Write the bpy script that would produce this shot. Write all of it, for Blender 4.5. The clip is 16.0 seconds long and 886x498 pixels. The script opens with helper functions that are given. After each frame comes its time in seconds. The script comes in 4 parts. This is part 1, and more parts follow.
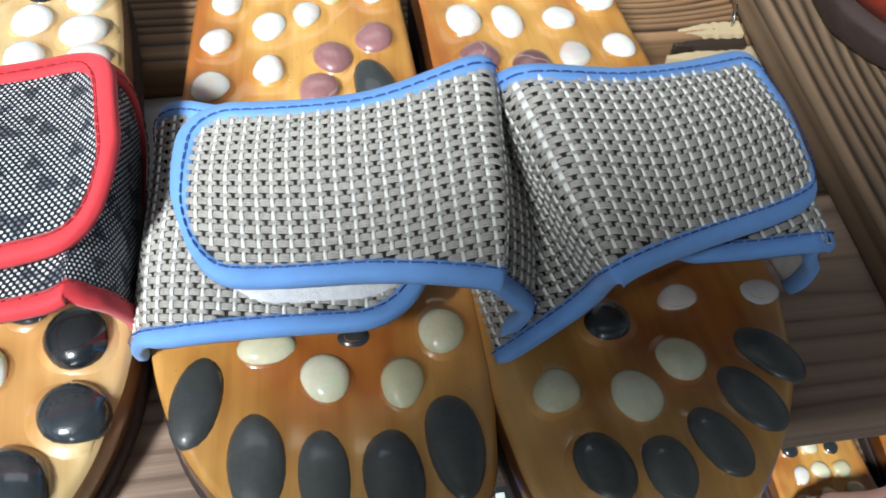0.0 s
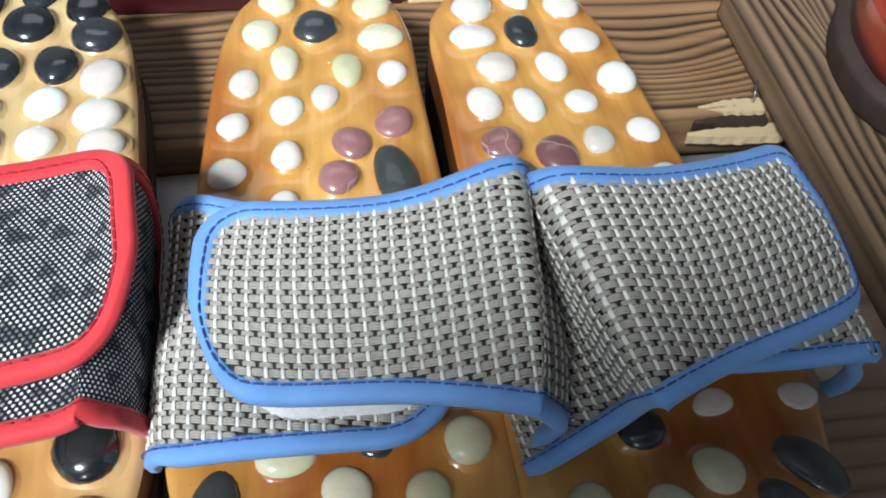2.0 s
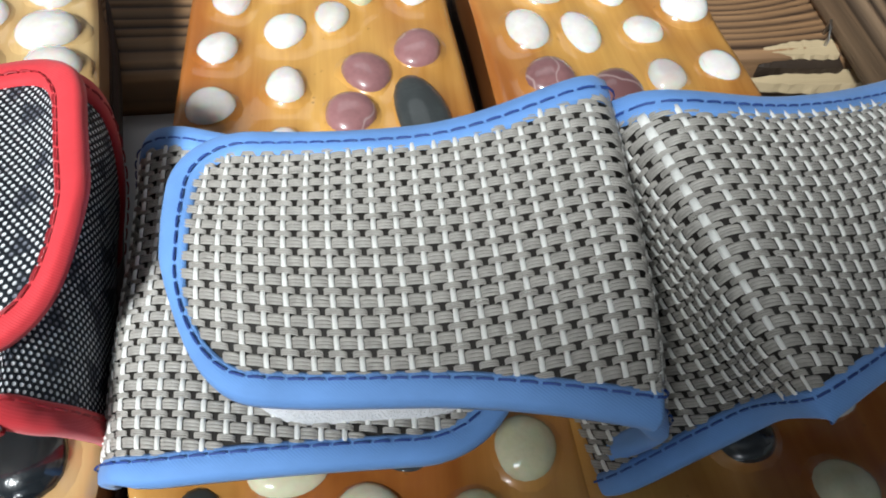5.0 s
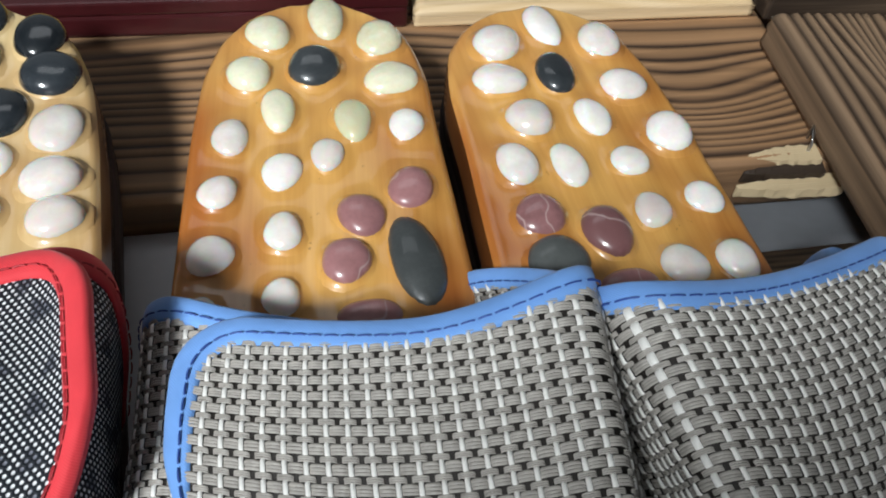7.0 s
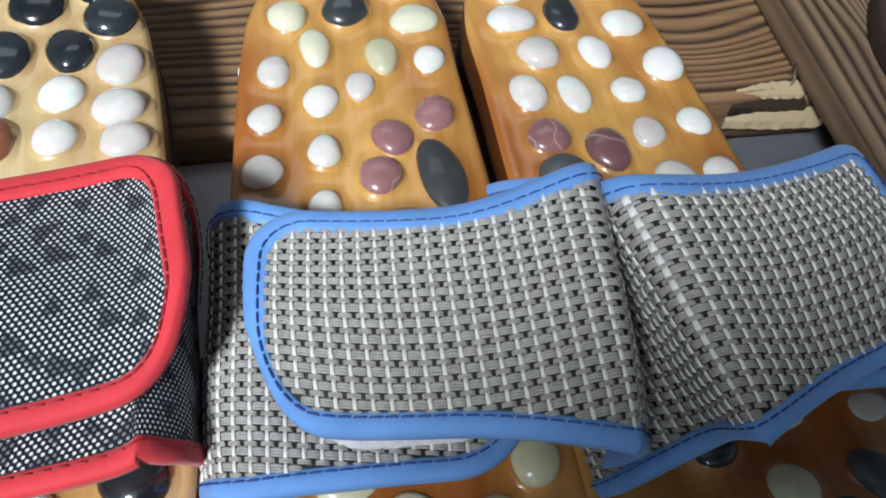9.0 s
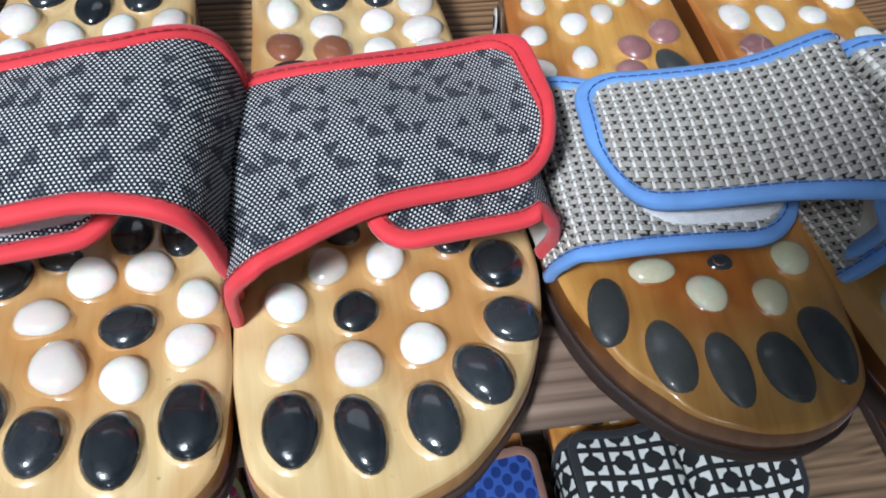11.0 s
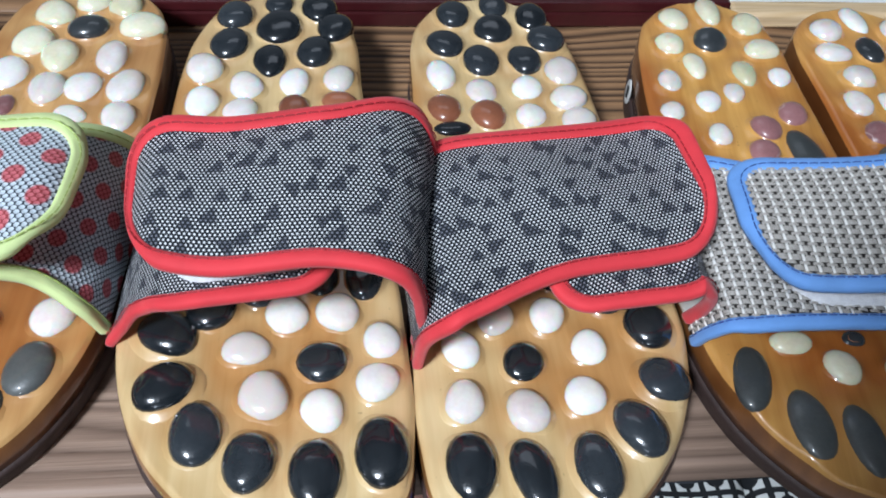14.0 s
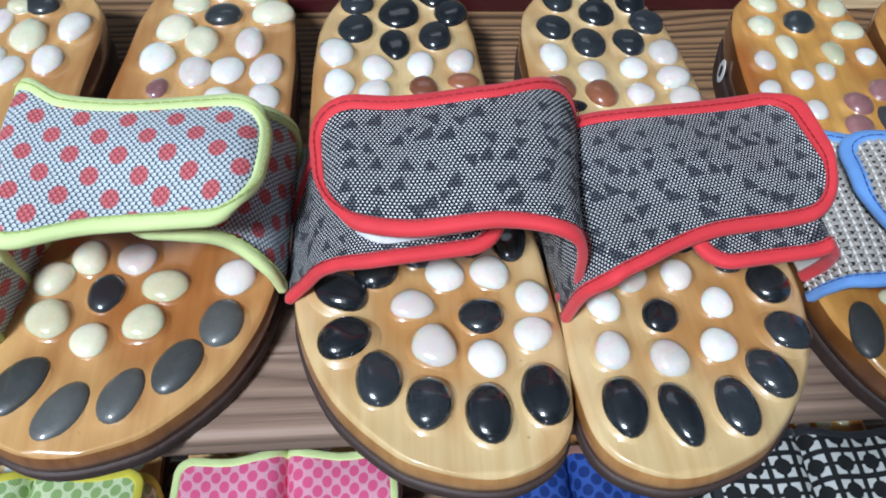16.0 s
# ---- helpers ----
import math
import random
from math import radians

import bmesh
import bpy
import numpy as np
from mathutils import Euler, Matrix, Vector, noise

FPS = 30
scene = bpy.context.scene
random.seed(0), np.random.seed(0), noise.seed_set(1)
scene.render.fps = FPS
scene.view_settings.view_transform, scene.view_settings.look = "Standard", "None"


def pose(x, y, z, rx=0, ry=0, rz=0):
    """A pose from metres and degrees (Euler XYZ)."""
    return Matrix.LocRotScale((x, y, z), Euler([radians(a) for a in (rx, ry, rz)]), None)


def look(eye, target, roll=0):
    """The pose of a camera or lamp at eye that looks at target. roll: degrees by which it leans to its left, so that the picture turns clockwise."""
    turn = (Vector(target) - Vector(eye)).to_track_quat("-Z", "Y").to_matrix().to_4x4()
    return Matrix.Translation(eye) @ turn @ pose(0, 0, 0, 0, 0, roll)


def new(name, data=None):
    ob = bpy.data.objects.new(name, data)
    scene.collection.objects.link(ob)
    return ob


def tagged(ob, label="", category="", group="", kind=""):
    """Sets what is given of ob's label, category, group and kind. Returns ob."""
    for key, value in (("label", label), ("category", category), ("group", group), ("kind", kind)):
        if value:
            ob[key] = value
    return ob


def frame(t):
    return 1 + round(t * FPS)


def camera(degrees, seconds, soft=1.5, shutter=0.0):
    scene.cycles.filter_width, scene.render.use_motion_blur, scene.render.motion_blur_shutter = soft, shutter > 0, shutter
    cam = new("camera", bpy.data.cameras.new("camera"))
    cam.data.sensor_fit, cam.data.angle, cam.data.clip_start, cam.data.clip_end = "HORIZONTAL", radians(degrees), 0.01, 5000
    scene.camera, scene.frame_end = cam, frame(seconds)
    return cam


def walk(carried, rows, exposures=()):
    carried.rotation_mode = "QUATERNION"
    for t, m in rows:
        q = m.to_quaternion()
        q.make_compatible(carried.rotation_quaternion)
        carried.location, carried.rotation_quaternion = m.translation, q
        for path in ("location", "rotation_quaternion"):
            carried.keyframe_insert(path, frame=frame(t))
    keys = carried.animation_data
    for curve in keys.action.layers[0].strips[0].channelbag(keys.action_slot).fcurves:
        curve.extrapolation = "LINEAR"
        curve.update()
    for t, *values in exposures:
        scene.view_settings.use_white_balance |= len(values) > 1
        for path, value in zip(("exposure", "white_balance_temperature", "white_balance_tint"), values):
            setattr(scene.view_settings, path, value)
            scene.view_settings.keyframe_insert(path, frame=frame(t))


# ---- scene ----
cam = camera(56.0, 16.0, soft=1.9)
PATH = [
    (0, (0.0019, 0.0313, 0.1975), (0.2709, 1.2505, -1.3649), 4.46),
    (0.5, (0.0040, 0.0355, 0.2010), (0.2742, 1.2750, -1.3451), 4.30),
    (1, (0.0002, 0.0361, 0.2014), (0.2813, 1.2961, -1.3262), 4.96),
    (1.5, (-0.0009, 0.0427, 0.2043), (0.2725, 1.3224, -1.3082), 4.17),
    (2, (-0.0026, 0.0499, 0.2014), (0.2779, 1.3373, -1.3032), 4.53),
    (2.5, (0.0006, 0.0492, 0.1804), (0.2525, 1.3928, -1.2795), 3.59),
    (3, (-0.0046, 0.0623, 0.1688), (0.3120, 1.3342, -1.3419), 6.40),
    (3.2, (-0.0013, 0.0598, 0.1595), (0.2841, 1.3727, -1.3220), 5.26),
    (5.3, (-0.0106, 0.0816, 0.1622), (0.3202, 1.3075, -1.3831), 7.55),
    (5.5, (-0.0088, 0.0820, 0.1641), (0.3148, 1.3096, -1.3813), 7.21),
    (6, (-0.0097, 0.0888, 0.1687), (0.3496, 1.3232, -1.3634), 8.60),
    (6.5, (-0.0067, 0.0985, 0.1769), (0.3363, 1.3360, -1.3564), 7.33),
    (7, (-0.0084, 0.1011, 0.1863), (0.3344, 1.3516, -1.3365), 7.19),
    (7.5, (-0.0107, 0.1002, 0.1930), (0.3534, 1.3320, -1.3400), 7.83),
    (8, (-0.0115, 0.0961, 0.2035), (0.3409, 1.3282, -1.3320), 7.52),
    (8.5, (-0.0160, 0.0868, 0.2034), (0.3237, 1.2824, -1.3634), 7.09),
    (9, (-0.0209, 0.0711, 0.1994), (0.3135, 1.2665, -1.3689), 6.85),
    (9.5, (-0.0358, 0.0515, 0.1921), (0.2887, 1.2838, -1.3493), 5.32),
    (10, (-0.0525, 0.0251, 0.1864), (0.2084, 1.3352, -1.3021), 2.31),
    (10.2, (-0.0654, 0.0186, 0.1904), (0.1995, 1.3215, -1.3037), 2.43),
    (12.3, (-0.1432, -0.0258, 0.2147), (0.0596, 1.3071, -1.2626), 3.58),
    (12.5, (-0.1455, -0.0244, 0.2147), (0.0586, 1.3068, -1.2639), 3.99),
    (13, (-0.1502, -0.0183, 0.2205), (0.0482, 1.3159, -1.2561), 4.44),
    (13.5, (-0.1546, -0.0123, 0.2282), (0.0335, 1.3295, -1.2430), 4.64),
    (14, (-0.1545, -0.0083, 0.2323), (0.0316, 1.3481, -1.2257), 4.33),
    (14.5, (-0.1574, -0.0082, 0.2339), (0.0269, 1.3427, -1.2294), 4.16),
    (15, (-0.1618, -0.0114, 0.2365), (0.0242, 1.3384, -1.2276), 4.33),
    (15.5, (-0.1823, -0.0210, 0.2413), (-0.0139, 1.3292, -1.2244), 3.91),
    (16, (-0.2063, -0.0285, 0.2470), (-0.0326, 1.2990, -1.2388), 3.70),
]
EXPOSURES = [(0, 0.32, 6300, 8), (2, 0.10, 6300, 8), (3, 0.05, 6250, 7), (5.5, -0.08, 6450, 9), (7, -0.28, 6450, 10), (8.5, -0.28, 6250, 10), (9.5, -0.25, 6000, 9), (10.2, -0.25, 6000, 10), (12.5, -0.38, 5900, 12), (14.5, -0.48, 5850, 12), (16, -0.48, 5800, 11)]
walk(cam, [(t, look(eye, target, roll)) for t, eye, target, roll in PATH], EXPOSURES)

# ---- light ----
world = bpy.data.worlds.new("world")
scene.world = world
world.use_nodes = True
world.node_tree.nodes["Background"].inputs[0].default_value = (0.75, 0.85, 1.0, 1)
world.node_tree.nodes["Background"].inputs[1].default_value = 0.3


def area_lamp(name, eye, target, sx, sy, power, colour):
    data = bpy.data.lights.new(name, "AREA")
    data.shape, data.size, data.size_y, data.energy, data.color = "RECTANGLE", sx, sy, power, colour
    ob = new(name, data)
    ob.matrix_world = look(eye, target)
    return ob


SHELF = -0.005        # top of the upper boards
LOWER = -0.36         # top of the lower boards

lamp_light = area_lamp("lamp_light", (-1.05, -1.2, 1.72), (-0.1, 0.2, 0), 0.34, 0.34, 105, (0.93, 0.98, 1.0))
window_light = area_lamp("window_light", (-0.60, -2.36, 0.36), (-0.3, 0, 0.1), 0.26, 0.18, 5, (0.92, 0.97, 1.0))
panel_light = area_lamp("panel_light", (-0.15, 1.5, 2.05), (-0.15, 1.5, 0), 1.4, 0.7, 3.8, (0.93, 0.97, 1.0))


# ---- materials ----
def material(name):
    m = bpy.data.materials.new(name)
    m.use_nodes = True
    t = m.node_tree
    b = t.nodes["Principled BSDF"]
    return m, t, b


def node(t, kind, **values):
    n = t.nodes.new(kind)
    for key, v in values.items():
        if key in n.inputs:
            n.inputs[key].default_value = v
    return n


def coords(t, scale=(1, 1, 1), which="Object"):
    c = t.nodes.new("ShaderNodeTexCoord")
    mp = t.nodes.new("ShaderNodeMapping")
    mp.inputs["Scale"].default_value = scale
    t.links.new(c.outputs[which], mp.inputs["Vector"])
    return mp.outputs["Vector"]


def ramp(t, value, stops):
    r = t.nodes.new("ShaderNodeValToRGB")
    while len(r.color_ramp.elements) < len(stops):
        r.color_ramp.elements.new(0.5)
    for e, (pos, col) in zip(r.color_ramp.elements, stops):
        e.position, e.color = pos, (*col, 1)
    t.links.new(value, r.inputs[0])
    return r.outputs[0]


def mix(t, factor, a, b, mode="MIX"):
    n = t.nodes.new("ShaderNodeMix")
    n.data_type, n.blend_type = "RGBA", mode
    for sock, v in ((n.inputs[0], factor), (n.inputs[6], a), (n.inputs[7], b)):
        if isinstance(v, (int, float)):
            sock.default_value = v
        elif isinstance(v, tuple):
            sock.default_value = (*v, 1)
        else:
            t.links.new(v, sock)
    return n.outputs[2]


def calc(t, op, a, b=0.0, c=0.0):
    n = t.nodes.new("ShaderNodeMath")
    n.operation = op
    for sock, v in zip(n.inputs, (a, b, c)):
        if isinstance(v, (int, float)):
            sock.default_value = v
        else:
            t.links.new(v, sock)
    return n.outputs[0]


def noise_of(t, vec, scale, detail=3.0, rough=0.55, out="Fac"):
    n = node(t, "ShaderNodeTexNoise", Scale=scale, Detail=detail, Roughness=rough)
    t.links.new(vec, n.inputs["Vector"])
    return n.outputs[out]


def bump(t, b, height, strength, distance):
    n = node(t, "ShaderNodeBump", Strength=strength, Distance=distance)
    t.links.new(height, n.inputs["Height"])
    t.links.new(n.outputs[0], b.inputs["Normal"])


def plain(name, colour, rough=0.6, vary=0.25, scale=60.0, relief=0.0, metal=0.0, coat=0.0):
    """A surface with mottling at two scales."""
    m, t, b = material(name)
    v = coords(t)
    n = noise_of(t, v, scale, 4)
    n2 = noise_of(t, v, scale * 9, 2)
    f = calc(t, "ADD", calc(t, "MULTIPLY", n, 0.7), calc(t, "MULTIPLY", n2, 0.3))
    lo = tuple(c * (1 - vary) for c in colour)
    hi = tuple(min(1, c * (1 + vary)) for c in colour)
    t.links.new(ramp(t, f, [(0.3, lo), (0.7, hi)]), b.inputs["Base Color"])
    b.inputs["Roughness"].default_value, b.inputs["Metallic"].default_value = rough, metal
    b.inputs["Coat Weight"].default_value, b.inputs["Coat Roughness"].default_value = coat, 0.06
    if relief:
        bump(t, b, n2, 0.5, relief)
    return m


def sole_wood(name, dark, light, stain):
    """Bamboo-like wood with grain along the sole, under clear resin."""
    m, t, b = material(name)
    g = noise_of(t, coords(t, (260, 9, 60)), 1.0, 4, 0.6)
    wide = noise_of(t, coords(t, (45, 5, 30)), 1.0, 3)
    cloud = noise_of(t, coords(t, (24, 16, 20)), 1.0, 3)
    f = calc(t, "ADD", calc(t, "MULTIPLY", g, 0.45), calc(t, "MULTIPLY", wide, 0.55))
    base = ramp(t, f, [(0.28, dark), (0.72, light)])
    spot = ramp(t, cloud, [(0.42, (0, 0, 0)), (0.66, (1.0, 1.0, 1.0))])
    base = mix(t, spot, base, mix(t, 1.0, base, stain, "MULTIPLY"))
    speck = ramp(t, noise_of(t, coords(t), 420, 2), [(0.72, (0, 0, 0)), (0.78, (0.6, 0.6, 0.6))])
    base = mix(t, speck, base, tuple(c * 0.45 for c in dark))
    t.links.new(base, b.inputs["Base Color"])
    b.inputs["Roughness"].default_value = 0.38
    b.inputs["Coat Weight"].default_value, b.inputs["Coat Roughness"].default_value, b.inputs["Coat IOR"].default_value = 1.0, 0.09, 1.5
    bump(t, b, noise_of(t, coords(t), 55, 3), 0.3, 0.0012)
    return m


def stone_stuff(name, lo, hi, rough, coat, scale=120.0, vein=None, cloudy=0.0):
    """Tumbled pebble; each one differs a little by its own random number."""
    m, t, b = material(name)
    info = t.nodes.new("ShaderNodeObjectInfo")
    v = coords(t)
    add = t.nodes.new("ShaderNodeVectorMath")
    add.operation = "ADD"
    t.links.new(v, add.inputs[0])
    t.links.new(info.outputs["Random"], add.inputs[1])
    n = noise_of(t, add.outputs[0], scale, 4, 0.6)
    fine = noise_of(t, add.outputs[0], scale * 8, 2)
    f = calc(t, "ADD", calc(t, "MULTIPLY", n, 0.42), calc(t, "ADD", calc(t, "MULTIPLY", fine, 0.14), calc(t, "MULTIPLY", info.outputs["Random"], 0.46)))
    c = ramp(t, f, [(0.32, lo), (0.74, hi)])
    if vein:
        w = node(t, "ShaderNodeTexWave", Scale=24.0, Distortion=16.0, Detail=4.0)
        t.links.new(add.outputs[0], w.inputs["Vector"])
        c = mix(t, ramp(t, w.outputs["Fac"], [(0.975, (0, 0, 0)), (0.997, (0.55, 0.55, 0.55))]), c, vein)
    t.links.new(c, b.inputs["Base Color"])
    b.inputs["Roughness"].default_value = rough
    b.inputs["Coat Weight"].default_value, b.inputs["Coat Roughness"].default_value = coat, 0.045
    if cloudy:
        b.inputs["Subsurface Weight"].default_value, b.inputs["Subsurface Scale"].default_value = cloudy, 0.004
    bump(t, b, fine, 0.12, 0.0006)
    return m


STONES = {
    "black": stone_stuff("black_pebble", (0.010, 0.013, 0.016), (0.032, 0.039, 0.046), 0.22, 1.0),
    "slate": stone_stuff("slate_pebble", (0.045, 0.050, 0.050), (0.105, 0.112, 0.108), 0.42, 0.55),
    "ink": stone_stuff("ink_grey_pebble", (0.020, 0.024, 0.027), (0.055, 0.062, 0.066), 0.3, 1.0),
    "white": stone_stuff("white_pebble", (0.69, 0.63, 0.585), (0.92, 0.895, 0.855), 0.22, 1.0, 70, None, 0.45),
    "jade": stone_stuff("jade_pebble", (0.60, 0.58, 0.38), (0.84, 0.81, 0.63), 0.24, 1.0, 90, None, 0.3),
    "purple": stone_stuff("purple_pebble", (0.19, 0.085, 0.085), (0.42, 0.20, 0.20), 0.30, 0.9, 90, (0.55, 0.42, 0.40)),
    "brown": stone_stuff("brown_pebble", (0.16, 0.055, 0.03), (0.33, 0.12, 0.06), 0.3, 0.9),
}


def board_wood(name, dark, light):
    """Scorched and brushed softwood: ridges light, hollows dark, as the grain of the mesh runs."""
    m, t, b = material(name)
    a = t.nodes.new("ShaderNodeAttribute")
    a.attribute_name = "grain"
    streak = noise_of(t, coords(t, (6, 260, 200)), 1.0, 4, 0.65)
    patch = noise_of(t, coords(t, (9, 22, 20)), 1.0, 3)
    f = calc(t, "ADD", calc(t, "MULTIPLY", a.outputs["Fac"], 0.50), calc(t, "ADD", calc(t, "MULTIPLY", streak, 0.36), calc(t, "MULTIPLY", patch, 0.30)))
    c = ramp(t, f, [(0.30, dark), (0.52, tuple(0.72 * p + 0.28 * q for p, q in zip(dark, light))), (0.78, tuple(0.45 * p + 0.55 * q for p, q in zip(dark, light))), (1.0, light)])
    t.links.new(c, b.inputs["Base Color"])
    t.links.new(ramp(t, streak, [(0.3, (0.5, 0.5, 0.5)), (0.7, (0.72, 0.72, 0.72))]), b.inputs["Roughness"])
    bump(t, b, streak, 0.6, 0.0012)
    return m


REAR_WOOD = board_wood("scorched_board_wood", (0.030, 0.015, 0.009), (0.50, 0.28, 0.135))
FRONT_WOOD = board_wood("brown_board_wood", (0.10, 0.062, 0.044), (0.46, 0.32, 0.235))
RAIL_WOOD = board_wood("rail_wood", (0.030, 0.018, 0.011), (0.40, 0.26, 0.155))
SPLINTER_WOOD = board_wood("raw_splinter_wood", (0.42, 0.31, 0.17), (0.70, 0.56, 0.36))
CHARRED = board_wood("charred_wood", (0.010, 0.007, 0.005), (0.06, 0.035, 0.02))
PALE_WOOD = board_wood("pale_pine_wood", (0.60, 0.42, 0.22), (0.80, 0.62, 0.40))


def uv_of(t):
    n = t.nodes.new("ShaderNodeUVMap")
    n.uv_map = "cloth"
    return n.outputs[0]


def scaled(t, vec, s, turn=0.0, shift=(0, 0, 0)):
    mp = t.nodes.new("ShaderNodeMapping")
    mp.inputs["Scale"].default_value = s
    mp.inputs["Rotation"].default_value = (0, 0, radians(turn))
    mp.inputs["Location"].default_value = shift
    t.links.new(vec, mp.inputs["Vector"])
    return mp.outputs[0]


def split(t, vec):
    n = t.nodes.new("ShaderNodeSeparateXYZ")
    t.links.new(vec, n.inputs[0])
    return n.outputs[0], n.outputs[1]


def hex_dots(t, vec, pitch_x, pitch_y, squash=1.0):
    """Height of a hexagonal net of holes: 1 in a hole's middle, 0 on the net. Coordinates in metres."""
    best = None
    for sx, sy in ((0.0, 0.0), (0.5, 0.5)):
        u, v = split(t, scaled(t, vec, (1 / pitch_x, 1 / pitch_y, 1), 0, (sx, sy, 0)))
        du = calc(t, "SUBTRACT", calc(t, "FRACT", u), 0.5)
        dv = calc(t, "MULTIPLY", calc(t, "SUBTRACT", calc(t, "FRACT", v), 0.5), pitch_y / pitch_x * squash)
        d = calc(t, "SQRT", calc(t, "ADD", calc(t, "MULTIPLY", du, du), calc(t, "MULTIPLY", dv, dv)))
        best = d if best is None else calc(t, "MINIMUM", best, d)
    return best


def mesh_cloth(name, hole, net, figure=None, shape="triangle", pitch=(0.00155, 0.0021), cell=0.012, ghost=None, hole_r=0.27, dot_r=0.27):
    """Knitted spacer mesh: a net over a paler ground, with a printed or knitted figure."""
    m, t, b = material(name)
    uv = uv_of(t)
    d = hex_dots(t, uv, *pitch)
    soft = ramp(t, d, [(hole_r - 0.01, (1, 1, 1)), (hole_r + 0.04, (0, 0, 0))])
    thread = noise_of(t, scaled(t, uv, (900, 900, 1)), 1.0, 2)
    netc = mix(t, thread, tuple(c * 0.6 for c in net), tuple(min(1, c * 1.5) for c in net))
    holec = mix(t, noise_of(t, scaled(t, uv, (260, 260, 1)), 1.0, 2), tuple(c * 0.82 for c in hole), hole)
    if figure:
        if shape == "triangle":
            vo = node(t, "ShaderNodeTexVoronoi", Scale=1.0, Randomness=0.75)
            vo.voronoi_dimensions = "2D"
            sc = scaled(t, uv, (1 / cell, 1 / cell, 1))
            t.links.new(sc, vo.inputs["Vector"])
            sub = t.nodes.new("ShaderNodeVectorMath")
            sub.operation = "SUBTRACT"
            t.links.new(sc, sub.inputs[0])
            t.links.new(vo.outputs["Position"], sub.inputs[1])
            x, y = split(t, sub.outputs[0])
            r, g = split(t, vo.outputs["Color"])
            y = calc(t, "MULTIPLY", y, calc(t, "SUBTRACT", calc(t, "MULTIPLY", calc(t, "GREATER_THAN", r, 0.4), 2.0), 1.0))
            x = calc(t, "ADD", x, calc(t, "MULTIPLY", y, calc(t, "SUBTRACT", g, 0.3)))
            tri = calc(t, "MAXIMUM", calc(t, "MULTIPLY", y, -1.0), calc(t, "ADD", calc(t, "MULTIPLY", calc(t, "ABSOLUTE", x), 0.95), calc(t, "MULTIPLY", y, 0.5)))
            inside = ramp(t, calc(t, "SUBTRACT", tri, calc(t, "MULTIPLY", g, 0.10)), [(0.12, (1, 1, 1)), (0.19, (0, 0, 0))])
        else:
            dd = hex_dots(t, uv, cell, cell * 1.05, 0.8)
            inside = ramp(t, dd, [(dot_r - 0.02, (1, 1, 1)), (dot_r + 0.02, (0, 0, 0))])
        holec = mix(t, inside, holec, figure)
        if ghost:
            netc = mix(t, inside, netc, ghost)
    t.links.new(mix(t, soft, netc, holec), b.inputs["Base Color"])
    b.inputs["Roughness"].default_value = 0.62
    b.inputs["Sheen Weight"].default_value, b.inputs["Specular IOR Level"].default_value = 0.0, 0.25
    bump(t, b, calc(t, "SUBTRACT", d, calc(t, "MULTIPLY", thread, 0.1)), 0.8, 0.0007)
    return m


def tile_cloth(name, pale, dark, cell):
    """Dark cloth with a printed grid of pale squares, a dark dot in each."""
    m, t, b = material(name)
    uv = uv_of(t)
    u, v = split(t, scaled(t, uv, (1 / cell, 1 / cell, 1)))
    du = calc(t, "ABSOLUTE", calc(t, "SUBTRACT", calc(t, "FRACT", u), 0.5))
    dv = calc(t, "ABSOLUTE", calc(t, "SUBTRACT", calc(t, "FRACT", v), 0.5))
    square = calc(t, "LESS_THAN", calc(t, "MAXIMUM", du, dv), 0.40)
    cross = calc(t, "GREATER_THAN", calc(t, "MINIMUM", du, dv), 0.07)
    dot = calc(t, "GREATER_THAN", calc(t, "SQRT", calc(t, "ADD", calc(t, "MULTIPLY", du, du), calc(t, "MULTIPLY", dv, dv))), 0.30)
    f = calc(t, "MULTIPLY", calc(t, "MULTIPLY", square, cross), dot)
    n = noise_of(t, scaled(t, uv, (700, 700, 1)), 1.0, 2)
    t.links.new(mix(t, f, dark, mix(t, n, tuple(c * 0.75 for c in pale), pale)), b.inputs["Base Color"])
    b.inputs["Roughness"].default_value = 0.8
    bump(t, b, n, 0.5, 0.0005)
    return m


def tape(name, colour):
    """Cotton binding tape with a fine diagonal twill."""
    m, t, b = material(name)
    v = coords(t)
    w = node(t, "ShaderNodeTexWave", Scale=900.0, Distortion=1.0)
    w.bands_direction = "DIAGONAL"
    t.links.new(v, w.inputs["Vector"])
    n = noise_of(t, v, 90, 3)
    c = mix(t, n, tuple(x * 0.78 for x in colour), tuple(min(1, x * 1.16) for x in colour))
    t.links.new(mix(t, calc(t, "MULTIPLY", w.outputs["Fac"], 0.07), c, tuple(x * 0.6 for x in colour)), b.inputs["Base Color"])
    b.inputs["Roughness"].default_value = 0.75
    b.inputs["Sheen Weight"].default_value = 0.14
    bump(t, b, calc(t, "ADD", calc(t, "MULTIPLY", w.outputs["Fac"], 0.045), n), 0.5, 0.0009)
    return m


